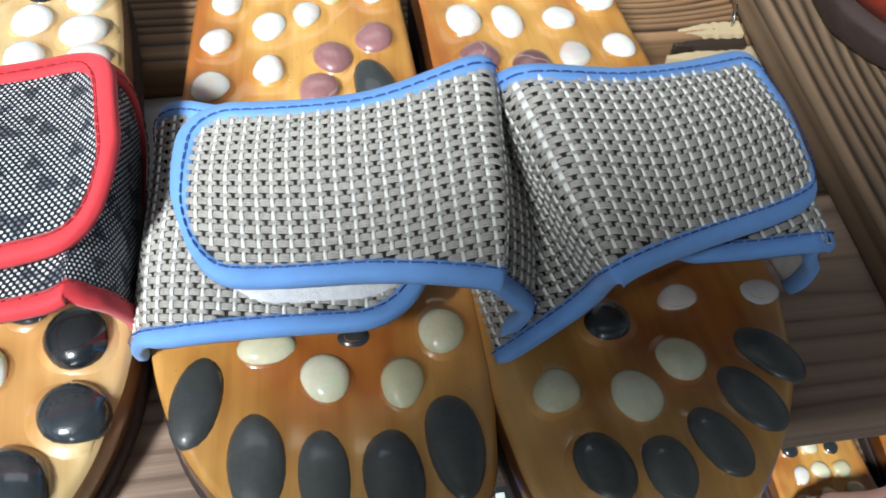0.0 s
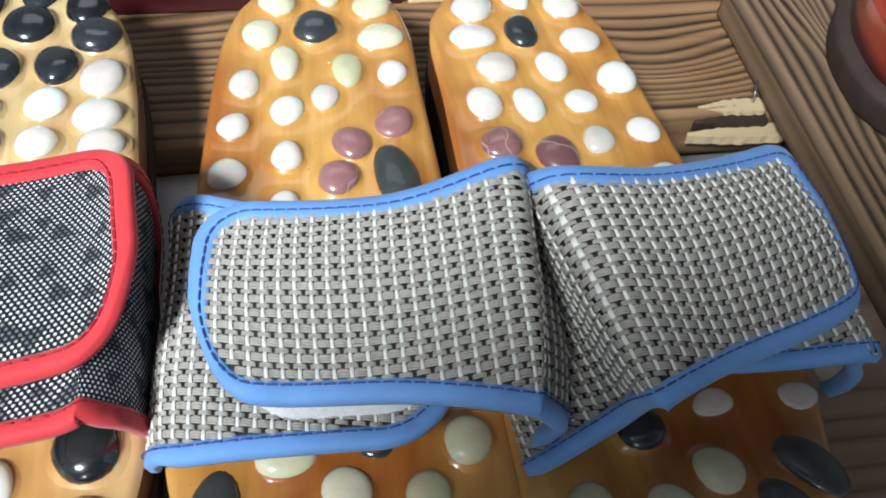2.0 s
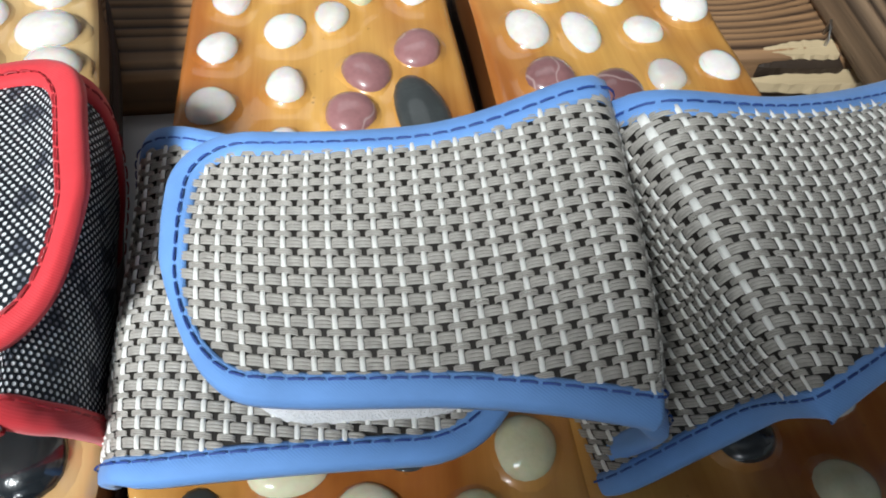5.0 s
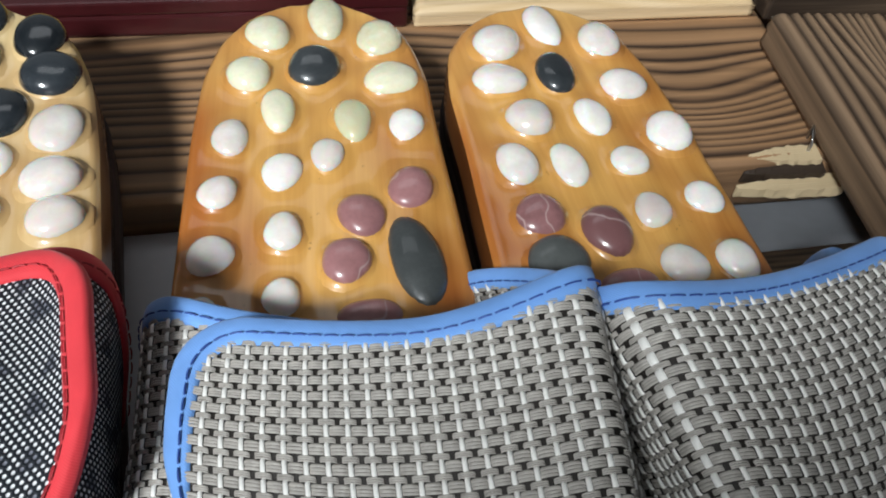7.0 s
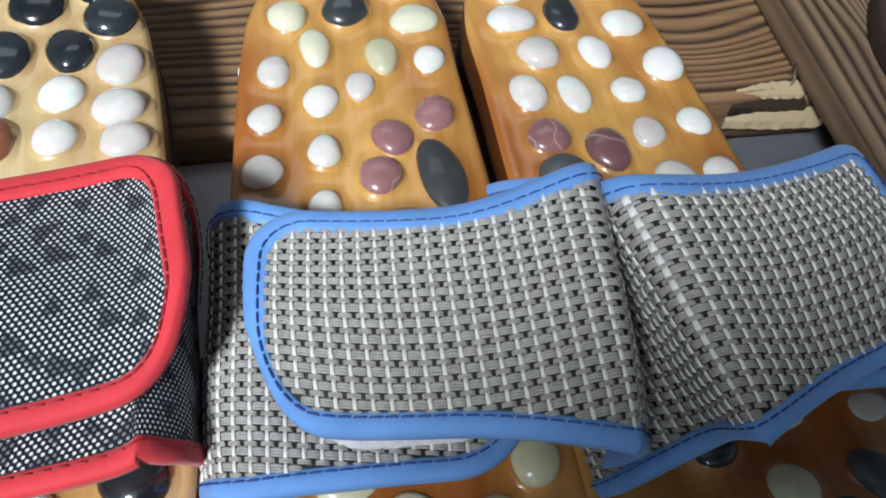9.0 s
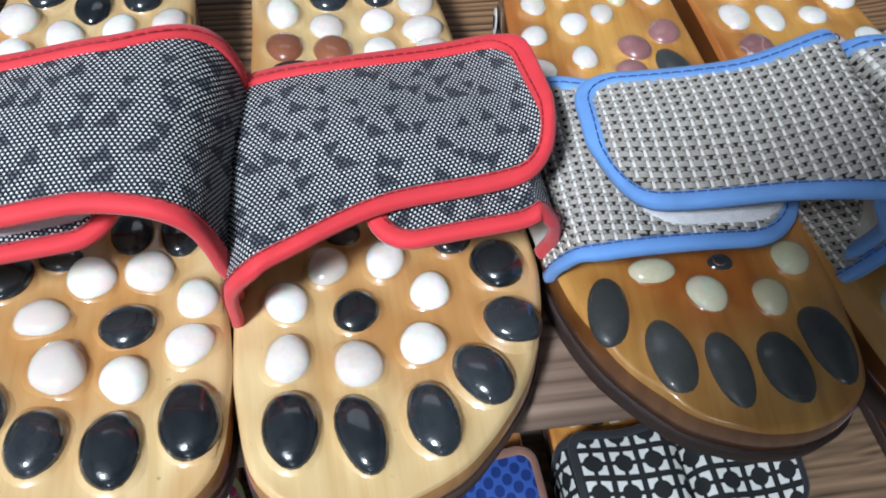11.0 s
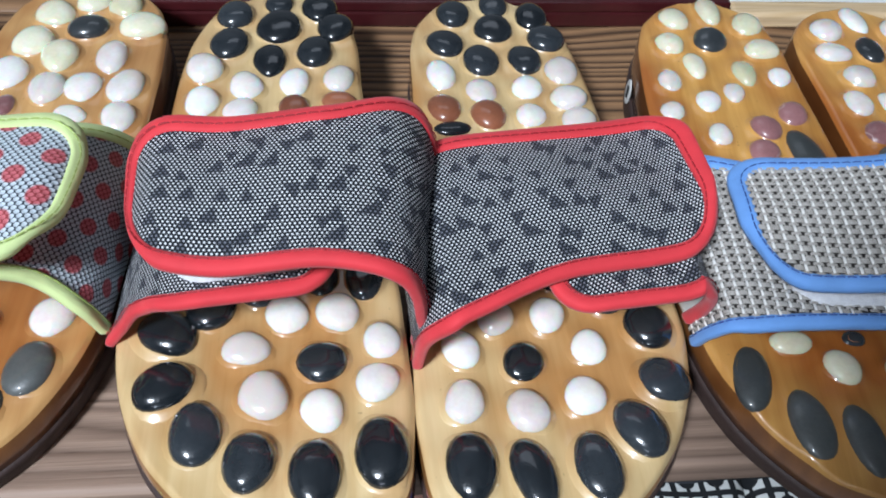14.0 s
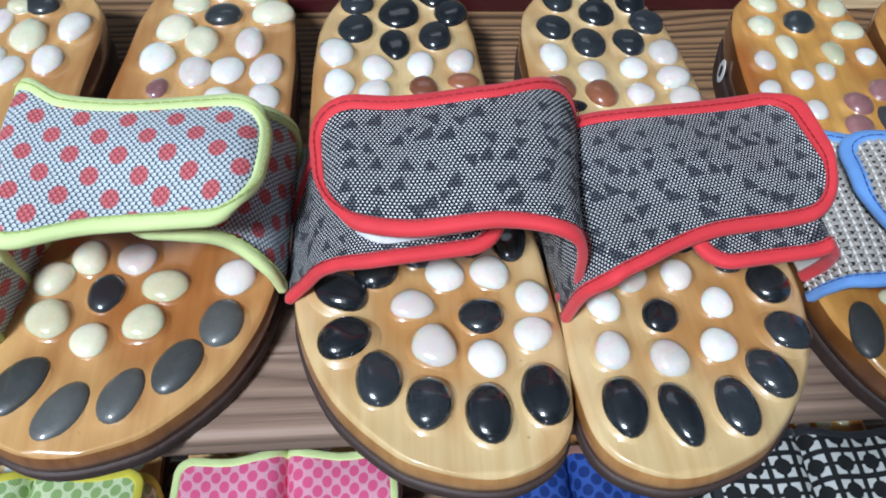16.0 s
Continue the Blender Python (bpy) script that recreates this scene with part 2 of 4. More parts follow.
BLACK_MESH = mesh_cloth("black_and_white_mesh", (0.80, 0.82, 0.84), (0.010, 0.013, 0.018), (0.17, 0.18, 0.215), "triangle", (0.00138, 0.0022), 0.0088, None, 0.24)
DOT_MESH = mesh_cloth("red_dotted_mesh", (0.66, 0.74, 0.80), (0.035, 0.048, 0.065), (0.60, 0.16, 0.18), "dot", (0.0020, 0.0027), 0.0150, (0.30, 0.045, 0.05), 0.36, 0.185)
PINK_MESH = mesh_cloth("pink_mesh", (0.95, 0.46, 0.56), (0.90, 0.36, 0.48), (0.78, 0.10, 0.26), "dot", (0.002, 0.0026), 0.0128, (0.78, 0.13, 0.29))
LIME_MESH = mesh_cloth("lime_mesh", (0.72, 0.88, 0.54), (0.60, 0.80, 0.42), (0.28, 0.44, 0.16), "dot", (0.002, 0.0026), 0.0128, (0.32, 0.48, 0.18))
BLUE_MESH = mesh_cloth("royal_blue_mesh", (0.05, 0.12, 0.46), (0.035, 0.09, 0.36), (0.012, 0.035, 0.17), "dot", (0.002, 0.0026), 0.0128, (0.014, 0.04, 0.19))
TILE_CLOTH = tile_cloth("black_cloth_with_pale_squares", (0.72, 0.74, 0.72), (0.008, 0.010, 0.012), 0.0205)
WEFT = plain("grey_weft_thread", (0.370, 0.346, 0.314), 0.42, 0.25, 500)
WARP = plain("white_warp_thread", (0.84, 0.83, 0.79), 0.4, 0.08, 300)
GROUND = plain("black_warp_ground", (0.022, 0.018, 0.015), 0.6, 0.4, 400)
VELCRO = plain("white_velcro", (0.78, 0.78, 0.80), 0.95, 0.18, 260, 0.0012)
LINING = plain("white_lining_cloth", (0.72, 0.71, 0.67), 0.9, 0.14, 140, 0.0006)
RED_LINING = plain("red_lining_cloth", (0.62, 0.04, 0.03), 0.85, 0.2, 140, 0.0006)
RUBBER = plain("brown_rubber", (0.050, 0.030, 0.026), 0.62, 0.25, 90, 0.0005)
BLUE_TAPE, RED_TAPE = tape("blue_tape", (0.17, 0.37, 0.79)), tape("red_tape", (0.70, 0.038, 0.05))
LIME_TAPE, BLACK_TAPE = tape("lime_tape", (0.69, 0.82, 0.36)), tape("black_tape", (0.015, 0.017, 0.022))
BROWN_TAPE, YELLOW_TAPE = tape("brown_tape", (0.24, 0.12, 0.09)), tape("yellow_tape", (0.62, 0.56, 0.05))
BLUE_THREAD, RED_THREAD = plain("dark_blue_thread", (0.022, 0.065, 0.28), 0.6), plain("dark_red_thread", (0.34, 0.010, 0.018), 0.6)
LIME_THREAD = plain("green_thread", (0.40, 0.52, 0.12), 0.6)
AMBER = sole_wood("amber_sole_wood", (0.47, 0.205, 0.036), (0.82, 0.475, 0.135), (0.60, 0.36, 0.25))
HONEY = sole_wood("honey_sole_wood", (0.53, 0.345, 0.135), (0.79, 0.615, 0.335), (0.73, 0.51, 0.34))
RUST = sole_wood("orange_sole_wood", (0.46, 0.23, 0.075), (0.72, 0.45, 0.18), (0.62, 0.42, 0.29))
RED_LACQUER = sole_wood("red_lacquered_wood", (0.22, 0.025, 0.012), (0.40, 0.05, 0.02), (0.6, 0.4, 0.3))
EDGE = sole_wood("dark_sole_edge_wood", (0.13, 0.045, 0.014), (0.36, 0.15, 0.04), (0.5, 0.4, 0.35))
EDGE_PALE = sole_wood("brown_sole_edge_wood", (0.30, 0.13, 0.035), (0.56, 0.30, 0.10), (0.55, 0.42, 0.35))
MAROON = plain("maroon_lacquer", (0.055, 0.008, 0.010), 0.35, 0.3, 30, 0.0, 0.0, 0.4)
GOLD_PAPER = plain("gold_satin_cloth", (0.52, 0.32, 0.05), 0.32, 0.45, 26, 0.0015, 0.55)
PAPER = plain("pale_grey_paper", (0.76, 0.76, 0.79), 0.75, 0.06, 18)
WHITE_PANEL = plain("white_paper", (0.80, 0.80, 0.80), 0.7, 0.04, 18)
CLOTH_GREY = plain("grey_plastic_sheet", (0.17, 0.176, 0.19), 0.45, 0.15, 14)
STEEL = plain("staple_steel", (0.6, 0.6, 0.6), 0.3, 0.1, 200, 0.0, 1.0)
# grey of the added slats that dim the lamp over the shelf
SHADE_SLAT_GREY = plain("grey_shade_slat", (0.14, 0.14, 0.145), 0.8, 0.08, 6)
PLASTER = plain("pale_plaster", (0.22, 0.225, 0.23), 0.9, 0.06, 4)
TILE_FLOOR = plain("grey_floor_screed", (0.20, 0.195, 0.185), 0.6, 0.15, 5)
STICKER = plain("white_sticker_paper", (0.75, 0.74, 0.70), 0.6, 0.05, 100)
INK = plain("black_ink", (0.02, 0.02, 0.02), 0.6, 0.1, 100)


# ---- building helpers ----
def part(name, verts, faces, mat, parent=None, label="", smooth=True, uvs=None, grain=None):
    me = bpy.data.meshes.new(name)
    me.from_pydata([tuple(map(float, v)) for v in verts], [], faces)
    me.materials.append(mat)
    if uvs is not None:
        layer = me.uv_layers.new(name="cloth")
        loop_vert = np.zeros(len(me.loops), dtype=np.int32)
        me.loops.foreach_get("vertex_index", loop_vert)
        layer.data.foreach_set("uv", np.asarray(uvs, dtype=np.float32)[loop_vert].ravel())
    if grain is not None:
        me.attributes.new("grain", "FLOAT", "POINT").data.foreach_set("value", np.asarray(grain, dtype=np.float32))
    bm = bmesh.new()
    bm.from_mesh(me)
    bmesh.ops.recalc_face_normals(bm, faces=bm.faces)
    bm.to_mesh(me)
    bm.free()
    if smooth:
        me.polygons.foreach_set("use_smooth", [True] * len(me.polygons))
    ob = new(name, me)
    ob.parent = parent
    if label:
        tagged(ob, label)
    return ob


def holder(name, matrix):
    ob = new(name)
    ob.empty_display_size = 0.02
    ob.matrix_world = matrix
    return ob


def grid_faces(nu, nv, base=0):
    return [(base + i * nv + j, base + (i + 1) * nv + j, base + (i + 1) * nv + j + 1, base + i * nv + j + 1) for i in range(nu - 1) for j in range(nv - 1)]


def box_mesh(x0, x1, y0, y1, z0, z1, r=0.002):
    """A box with bevelled edges: verts and faces."""
    bm = bmesh.new()
    bmesh.ops.create_cube(bm, size=1)
    bmesh.ops.scale(bm, vec=(x1 - x0, y1 - y0, z1 - z0), verts=bm.verts)
    bmesh.ops.translate(bm, vec=((x0 + x1) / 2, (y0 + y1) / 2, (z0 + z1) / 2), verts=bm.verts)
    if r:
        bmesh.ops.bevel(bm, geom=list(bm.edges), offset=r, segments=2, affect="EDGES", profile=0.6)
    bm.verts.index_update()
    out = [tuple(v.co) for v in bm.verts], [tuple(v.index for v in f.verts) for f in bm.faces]
    bm.free()
    return out


def box(name, mat, x0, x1, y0, y1, z0, z1, r=0.002, parent=None, label=""):
    v, f = box_mesh(x0, x1, y0, y1, z0, z1, r)
    return part(name, v, f, mat, parent, label, smooth=False)


def board(name, mat, length, depth, thick, seed, wavelength=0.0055, ridge=0.0007, nx=150, ny=110, groove=0.45, wander=1.0, knots=()):
    """A brushed plank lying along x from the origin, its top at z = 0; ridges run with wandering grain round a knot or two."""
    xs, ys = np.linspace(0, length, nx), np.linspace(0, depth, ny)
    X, Y = np.meshgrid(xs, ys, indexing="ij")
    rnd = np.random.RandomState(seed)
    W = Y.copy()
    for _ in range(5):
        kx, ky, ph, am = rnd.uniform(4, 22), rnd.uniform(5, 40), rnd.uniform(0, 6), rnd.uniform(0.0004, 0.0016)
        W += am * np.sin(kx * X + ky * Y + ph)
    for _ in range(2):
        cx, cy = rnd.uniform(0.1, 0.9) * length, rnd.uniform(0.2, 0.8) * depth
        W += 0.010 * np.exp(-(((X - cx) / 0.04) ** 2 + ((Y - cy) / 0.012) ** 2)) * np.tanh((Y - cy) / 0.007)
    for cx, cy, wx, wy, rise in knots:
        W += rise * np.exp(-((X - cx) / wx) ** 2 - ((Y - cy) / wy) ** 2)
    W = W + wander * (0.0075 * np.sin(W * 70 + seed) + 0.0016 * np.sin(W * 290 + 2 * seed) + 0.0007 * np.sin(W * 810 + X * 13))
    g = 0.5 + 0.5 * np.sin(2 * np.pi * W / wavelength)
    g = g ** groove
    Z = (g - 1) * ridge + 0.0003 * np.sin(X * 31 + Y * 57)
    edge = np.minimum(np.minimum(Y, depth - Y), np.minimum(X, length - X))
    Z = Z - 0.0022 * np.clip(1 - edge / 0.003, 0, 1) ** 2
    verts = np.stack([X, Y, Z], -1).reshape(-1, 3)
    faces = grid_faces(nx, ny)
    grain = g.reshape(-1).tolist()
    ring = [i * ny for i in range(nx)] + [(nx - 1) * ny + j for j in range(1, ny)] + [i * ny + ny - 1 for i in range(nx - 2, -1, -1)] + [j for j in range(ny - 2, 0, -1)]
    verts, last = verts.tolist(), ring
    for k in range(1, 7):
        here = []
        for n, i in enumerate(ring):
            x, y, z = verts[i]
            gg = 0.5 + 0.5 * math.sin(k * 2.4 + 0.6 * math.sin(x * 9 + seed))
            off = 0.0006 * gg
            cx, cy = x - length / 2, y - depth / 2
            here.append(len(verts))
            verts.append((x - math.copysign(off, cx) * (abs(cx) > length / 2 - 1e-4), y - math.copysign(off, cy) * (abs(cy) > depth / 2 - 1e-4), -0.002 - (thick - 0.002) * k / 6))
            grain.append(0.35 + 0.5 * gg)
        m = len(ring)
        faces += [(last[n], last[(n + 1) % m], here[(n + 1) % m], here[n]) for n in range(m)]
        last = here
    faces.append(tuple(last))
    return part(name, verts, faces, mat, None, "", True, None, grain)


# ---- soles ----
# half widths of a left sole in mm (inner side positive), against mm from the toe
SOLE_LENGTH = 251.0
OUT_V = (0, 3, 7, 11, 18, 28, 39, 49, 59, 67, 90, 130, 190, 215, 232, 244, 251)
OUT_X = (19, 2, -9, -14, -22, -31, -37, -41, -43.5, -45, -45, -43, -42, -40, -35, -24, -3)
IN_V = (0, 2.5, 7.5, 14, 21, 44, 87, 130, 190, 215, 232, 244, 251)
IN_X = (19, 31, 40, 45, 47, 48.5, 45, 38, 32.5, 31, 27, 18, -3)


def theta_of(v):
    return np.arccos(np.clip(1 - 2 * np.asarray(v, float) / SOLE_LENGTH, -1, 1))


def sole_sides(v, wide):
    th = theta_of(v)
    fine = np.linspace(0, np.pi, 400)
    o = np.interp(fine, theta_of(OUT_V), OUT_X)
    i = np.interp(fine, theta_of(IN_V), IN_X)
    k = np.hanning(25) / np.hanning(25).sum()
    o, i = [np.convolve(np.pad(a, 12, mode="reflect", reflect_type="odd"), k, "valid") for a in (o, i)]
    outer, inner = wide if isinstance(wide, tuple) else (wide, wide)
    return np.interp(th, fine, o) * outer, np.interp(th, fine, i) * inner


def stone(kind, u, v, a, b, turn, top, parent, rnd, wood, reach):
    """A tumbled pebble pressed into the resin: an uneven flattened egg."""
    nu, nv = 22, 11
    h = 0.62 * min(a, b) * rnd.uniform(0.92, 1.1) * (0.8 if kind == "slate" else 1.0)
    h = min(h, 5.2)
    p1, p2, p3 = rnd.uniform(0, 6.28, 3)
    q = rnd.uniform(0.86, 1.0) if kind == "slate" else rnd.uniform(0.66, 0.86)
    egg = rnd.uniform(-0.06, 0.06)
    irregular = 0.055 if kind in ("white", "jade", "purple") else 0.035
    verts = []
    for j in range(1, nv):
        ph = math.pi * j / nv
        for i in range(nu):
            th = 2 * math.pi * i / nu
            s, c = math.sin(ph) ** q, math.cos(ph)
            r = 1 + irregular * math.sin(2 * th + p1) + irregular * 0.5 * math.sin(3 * th + p2) + 0.006 * math.sin(5 * th + p3 + 2 * ph)
            x, y = a * r * s * math.cos(th), b * r * s * math.sin(th)
            x *= 1 + egg * y / b
            verts.append((x, y, h * math.copysign(abs(c) ** 0.9, c) * (1 + 0.07 * math.sin(th + p3))))
    verts += [(0, 0, h), (0, 0, -h)]
    faces = [(j * nu + i, j * nu + (i + 1) % nu, (j + 1) * nu + (i + 1) % nu, (j + 1) * nu + i) for j in range(nv - 2) for i in range(nu)]
    faces += [(len(verts) - 2, i, (i + 1) % nu) for i in range(nu)] + [(len(verts) - 1, (nv - 2) * nu + (i + 1) % nu, (nv - 2) * nu + i) for i in range(nu)]
    ob = part("stone", np.array(verts) * 0.001, faces, STONES[kind], parent, {"black": "glossy black pebble", "ink": "glossy ink-grey pebble", "slate": "dull dark slate pebble", "white": "milky white pebble", "jade": "pale yellow-green pebble", "purple": "veined purple pebble", "brown": "reddish-brown pebble"}[kind])
    ob.matrix_basis = pose(u * 0.001, v * 0.001, top + 0.00012 * h, 4.8, 0, turn)
    # resin creeping up the stone
    m = ob.matrix_basis
    up = 2.2 - 0.12 * h
    hug = math.sqrt(max(0.05, 1 - min(0.9, up / h) ** 2)) ** q * 0.985
    verts = []
    for off, z in ((0.0, 2.2), (0.3, 1.72), (0.8, 1.22), (1.5, 0.76), (2.3, 0.35), (3.2, -0.35)):
        for i in range(nu):
            th = 2 * math.pi * i / nu
            r = 1 + irregular * math.sin(2 * th + p1) + irregular * 0.5 * math.sin(3 * th + p2)
            x, y = (a * r * hug + off) * math.cos(th), (b * r * hug + off) * math.sin(th)
            x *= 1 + egg * y / b
            p = m @ Vector((x * 0.001, y * 0.001, (z - 0.12 * h) * 0.001))
            p.y = min(max(p.y, 0.0012), reach(None) - 0.0012)
            lo, hi = reach(p.y)
            p.x = min(max(p.x, lo + 0.0011), max(hi - 0.0011, lo + 0.0012))
            verts.append(p)
    part("resin", verts, [(j * nu + i, (j + 1) * nu + i, (j + 1) * nu + (i + 1) % nu, j * nu + (i + 1) % nu) for j in range(5) for i in range(nu)], wood, parent)


def sole(parent, side, wide, toe_top, heel_top, floor, stones, wood, edge, rnd, fine=True, extra=0.0, flare=0.0):
    """Wooden sole, resin with a fillet round each stone, and a rubber outsole. side: 1 left foot, -1 right foot. Heights are to the parent's zero."""
    nu, nv = (150, 64) if fine else (60, 26)
    V = SOLE_LENGTH * (1 - np.cos(np.linspace(0.0, np.pi, nu))) / 2
    o, i = sole_sides(V, wide)
    T = (1 - np.cos(np.linspace(0, np.pi, nv))) / 2 * 0.35 + np.linspace(0, 1, nv) * 0.65
    X = (o[:, None] + (i - o)[:, None] * T[None]) * side
    Y = np.repeat((V + extra * (V / SOLE_LENGTH) ** 2)[:, None], nv, 1)
    rise = lambda y: toe_top + (heel_top - toe_top) * y / SOLE_LENGTH
    Z = rise(Y) * 1000
    for kind, u, v, a, b, turn in stones:
        c, s = math.cos(math.radians(turn)), math.sin(math.radians(turn))
        du, dv = (X - u) * c + (Y - v) * s, -(X - u) * s + (Y - v) * c
        d = np.maximum(np.sqrt((du / a) ** 2 + (dv / b) ** 2) - 0.92, 0) * min(a, b)
        Z = Z + 1.2 * np.exp(-(d / 1.9) ** 1.2)
    Z = np.minimum(Z, rise(Y) * 1000 + 1.4)
    edge_d = np.minimum(np.minimum((X * side - o[:, None]), (i[:, None] - X * side)), np.minimum(Y, SOLE_LENGTH + extra - Y))
    Z = Z - 1.6 * np.clip(1 - edge_d / 2.2, 0, 1) ** 2
    verts = np.stack([X, Y, Z], -1).reshape(-1, 3) * 0.001
    part("sole_top", verts, grid_faces(nu, nv), wood, parent, "resin-coated wooden insole")
    ring = [(0, 0)] + [(k, 0) for k in range(1, nu - 1)] + [(nu - 1, 0)] + [(k, nv - 1) for k in range(nu - 2, 0, -1)]
    loop = np.array([(X[k], Y[k], Z[k]) for k in ring]) * 0.001
    split_at = lambda y: floor + (rise(y) - floor) * 0.46

    def wall(name, mat, levels, label):
        vs, m = [], len(loop)
        cx, cy = loop[:, 0].mean(), 0.13
        for f, grow in levels:
            for x, y, z in loop:
                zz = z if f is None else floor + (rise(y * 1000) - floor - 0.0016) * f
                dx, dy = x - cx, y - cy
                n = math.hypot(dx, dy)
                vs.append((x + dx / n * grow, y + dy / n * grow, zz))
        fs = [(k * m + n, k * m + (n + 1) % m, (k + 1) * m + (n + 1) % m, (k + 1) * m + n) for k in range(len(levels) - 1) for n in range(m)]
        fs.append(tuple(range((len(levels) - 1) * m, len(levels) * m)))
        part(name, vs, fs, mat, parent, label)

    wall("sole_edge", edge, [(None, 0.0), (0.92, 0.0005), (0.7, 0.0008), (0.45, 0.0004), (0.45, -0.004)], "varnished wooden sole edge")
    wall("outsole", RUBBER, [(0.455, -0.004), (0.455, 0.0013 + flare), (0.36, 0.0017 + flare), (0.05, 0.0006 + flare), (0.0, flare - 0.0006)], "dark brown rubber outsole")
    ys = Y[:, 0] * 0.001
    low, high = X.min(1) * 0.001, X.max(1) * 0.001

    def reach(y):
        """Sides of the sole at y, or its length."""
        return float(ys[-1]) if y is None else (float(np.interp(y, ys, low)), float(np.interp(y, ys, high)))

    for st in stones:
        k, u, v, a, b, turn = st
        stone(k, u, v, a, b, turn, rise(v), parent, rnd, wood, reach)


# ---- straps ----
class Flap:
    """One half of a strap: a band that rises from the edge of the sole and bends over the foot, with a rounded end.
    stations: (x, z, front y, back y) in mm from the base to the end, for a left foot with its inner side positive."""

    def __init__(self, stations, side, lift=0.0, radius=14.0, bow=0.0, tilt=(-4.5, 1.5)):
        pts = np.array(stations, float)
        n = len(pts)
        k = np.linspace(0, n - 1, 240)
        out = []
        for c in range(4):
            p = np.concatenate([[2 * pts[0, c] - pts[1, c]], pts[:, c], [2 * pts[-1, c] - pts[-2, c]]])
            i = np.minimum(k.astype(int), n - 2)
            f = k - i
            a, b, d, e = p[i], p[i + 1], p[i + 2], p[i + 3]
            out.append(0.5 * (2 * b + (d - a) * f + (2 * a - 5 * b + 4 * d - e) * f ** 2 + (3 * b - a - 3 * d + e) * f ** 3))
        self.x, self.z, self.f, self.b = out
        self.x = self.x * side
        self.l = np.concatenate([[0], np.cumsum(np.hypot(np.diff(self.x), np.diff(self.z)))])
        self.length, self.side, self.lift, self.r, self.bow, self.tilt = self.l[-1], side, lift, radius, bow, tilt

    def edges(self, s):
        """Front and back y at arc length s (mm), with the corners of the end rounded."""
        f, b = np.interp(s, self.l, self.f), np.interp(s, self.l, self.b)
        q = np.clip((self.r - (self.length - np.asarray(s, float))) / self.r, 0, 1)
        cut = self.r * (1 - np.sqrt(np.maximum(1 - q ** 2, 0)))
        return f + cut, b - cut

    def at(self, s, y, off=0.0):
        """Points and normals at arc length s and y, off mm above the cloth's middle."""
        s, y = np.broadcast_arrays(np.asarray(s, float), np.asarray(y, float))
        e = 0.4
        p = lambda q: (np.interp(q, self.l, self.x), np.interp(q, self.l, self.z))
        x, z = p(s)
        (xa, za), (xb, zb) = p(np.maximum(s - e, 0)), p(np.minimum(s + e, self.length))
        tx, tz = xb - xa, zb - za
        ln = np.hypot(tx, tz)
        sg = np.sign(self.x[0])
        nx, nz = tz / ln * sg, -tx / ln * sg
        mid = (np.interp(s, self.l, self.f) + np.interp(s, self.l, self.b)) / 2
        half = np.maximum((np.interp(s, self.l, self.b) - np.interp(s, self.l, self.f)) / 2, 1)
        flat = np.clip(s / 30.0, 0, 1)
        sag = self.bow * (1 - ((y - mid) / half) ** 2) * flat + 0.7 * np.sin(y * 0.11 + s * 0.05) * flat
        q = (y - mid) / half
        sag = sag + np.where(q < 0, -q * self.tilt[0], q * self.tilt[1]) * flat
        o = off + self.lift + sag
        return np.stack([x + nx * o, y, z + nz * o], -1), np.stack([nx, np.zeros_like(nx), nz], -1)


def cloth(flap, name, mat, parent, label, thick=1.5, under=None):
    nu, nv = 90, 26
    s = np.concatenate([np.linspace(0, flap.length - flap.r, 60), flap.length - flap.r + flap.r * np.sin(np.linspace(0, np.pi / 2, 31))[1:]])
    s = np.minimum(s, flap.length - 0.01)
    f, b = flap.edges(s)
    t = np.linspace(0, 1, nv)
    Y = f[:, None] + (b - f)[:, None] * t[None]
    Sg = np.repeat(s[:, None], nv, 1)
    up, _ = flap.at(Sg, Y, thick / 2)
    dn, _ = flap.at(Sg, Y, -thick / 2)
    lean = np.polyval(np.polyfit(flap.l, (flap.f + flap.b) / 2, 2), s)
    uv = np.stack([Sg, Y - lean[:, None]], -1).reshape(-1, 2) * 0.001
    n = nu * nv
    faces = grid_faces(nu, nv)
    rim = [i * nv for i in range(nu)] + [(nu - 1) * nv + j for j in range(1, nv)] + [i * nv + nv - 1 for i in range(nu - 2, -1, -1)] + [j for j in range(nv - 2, 0, -1)]
    side_faces = [(rim[k], rim[(k + 1) % len(rim)], rim[(k + 1) % len(rim)] + n, rim[k] + n) for k in range(len(rim))]
    ob = part(name, up.reshape(-1, 3) * 0.001, faces, mat, parent, label, True, uv)
    part("lining", np.concatenate([up.reshape(-1, 3), dn.reshape(-1, 3)]) * 0.001, grid_faces(nu, nv, n) + side_faces, under or LINING, ob)
    return ob


def rim_path(flap, inset):
    """Arc length and y along front edge, rounded end and back edge, inset mm from the rim."""
    r, n = flap.r, 16
    base = lambda s: (np.interp(s, flap.l, flap.f), np.interp(s, flap.l, flap.b))
    s1 = np.linspace(0, flap.length - r, 90)
    a = np.linspace(0, np.pi / 2, n)[1:]
    s2 = flap.length - r + (r - inset) * np.sin(a)
    (f1, b1), (f2, b2) = base(s1), base(s2)
    front = np.concatenate([f1 + inset, f2 + r - (r - inset) * np.cos(a)])
    back = np.concatenate([b1 - inset, b2 - r + (r - inset) * np.cos(a)])
    s = np.concatenate([s1, s2])
    return np.stack([np.concatenate([s, [s[-1]] * 10, s[::-1]]), np.concatenate([front, np.linspace(front[-1], back[-1], 12)[1:-1], back[::-1]])], -1)


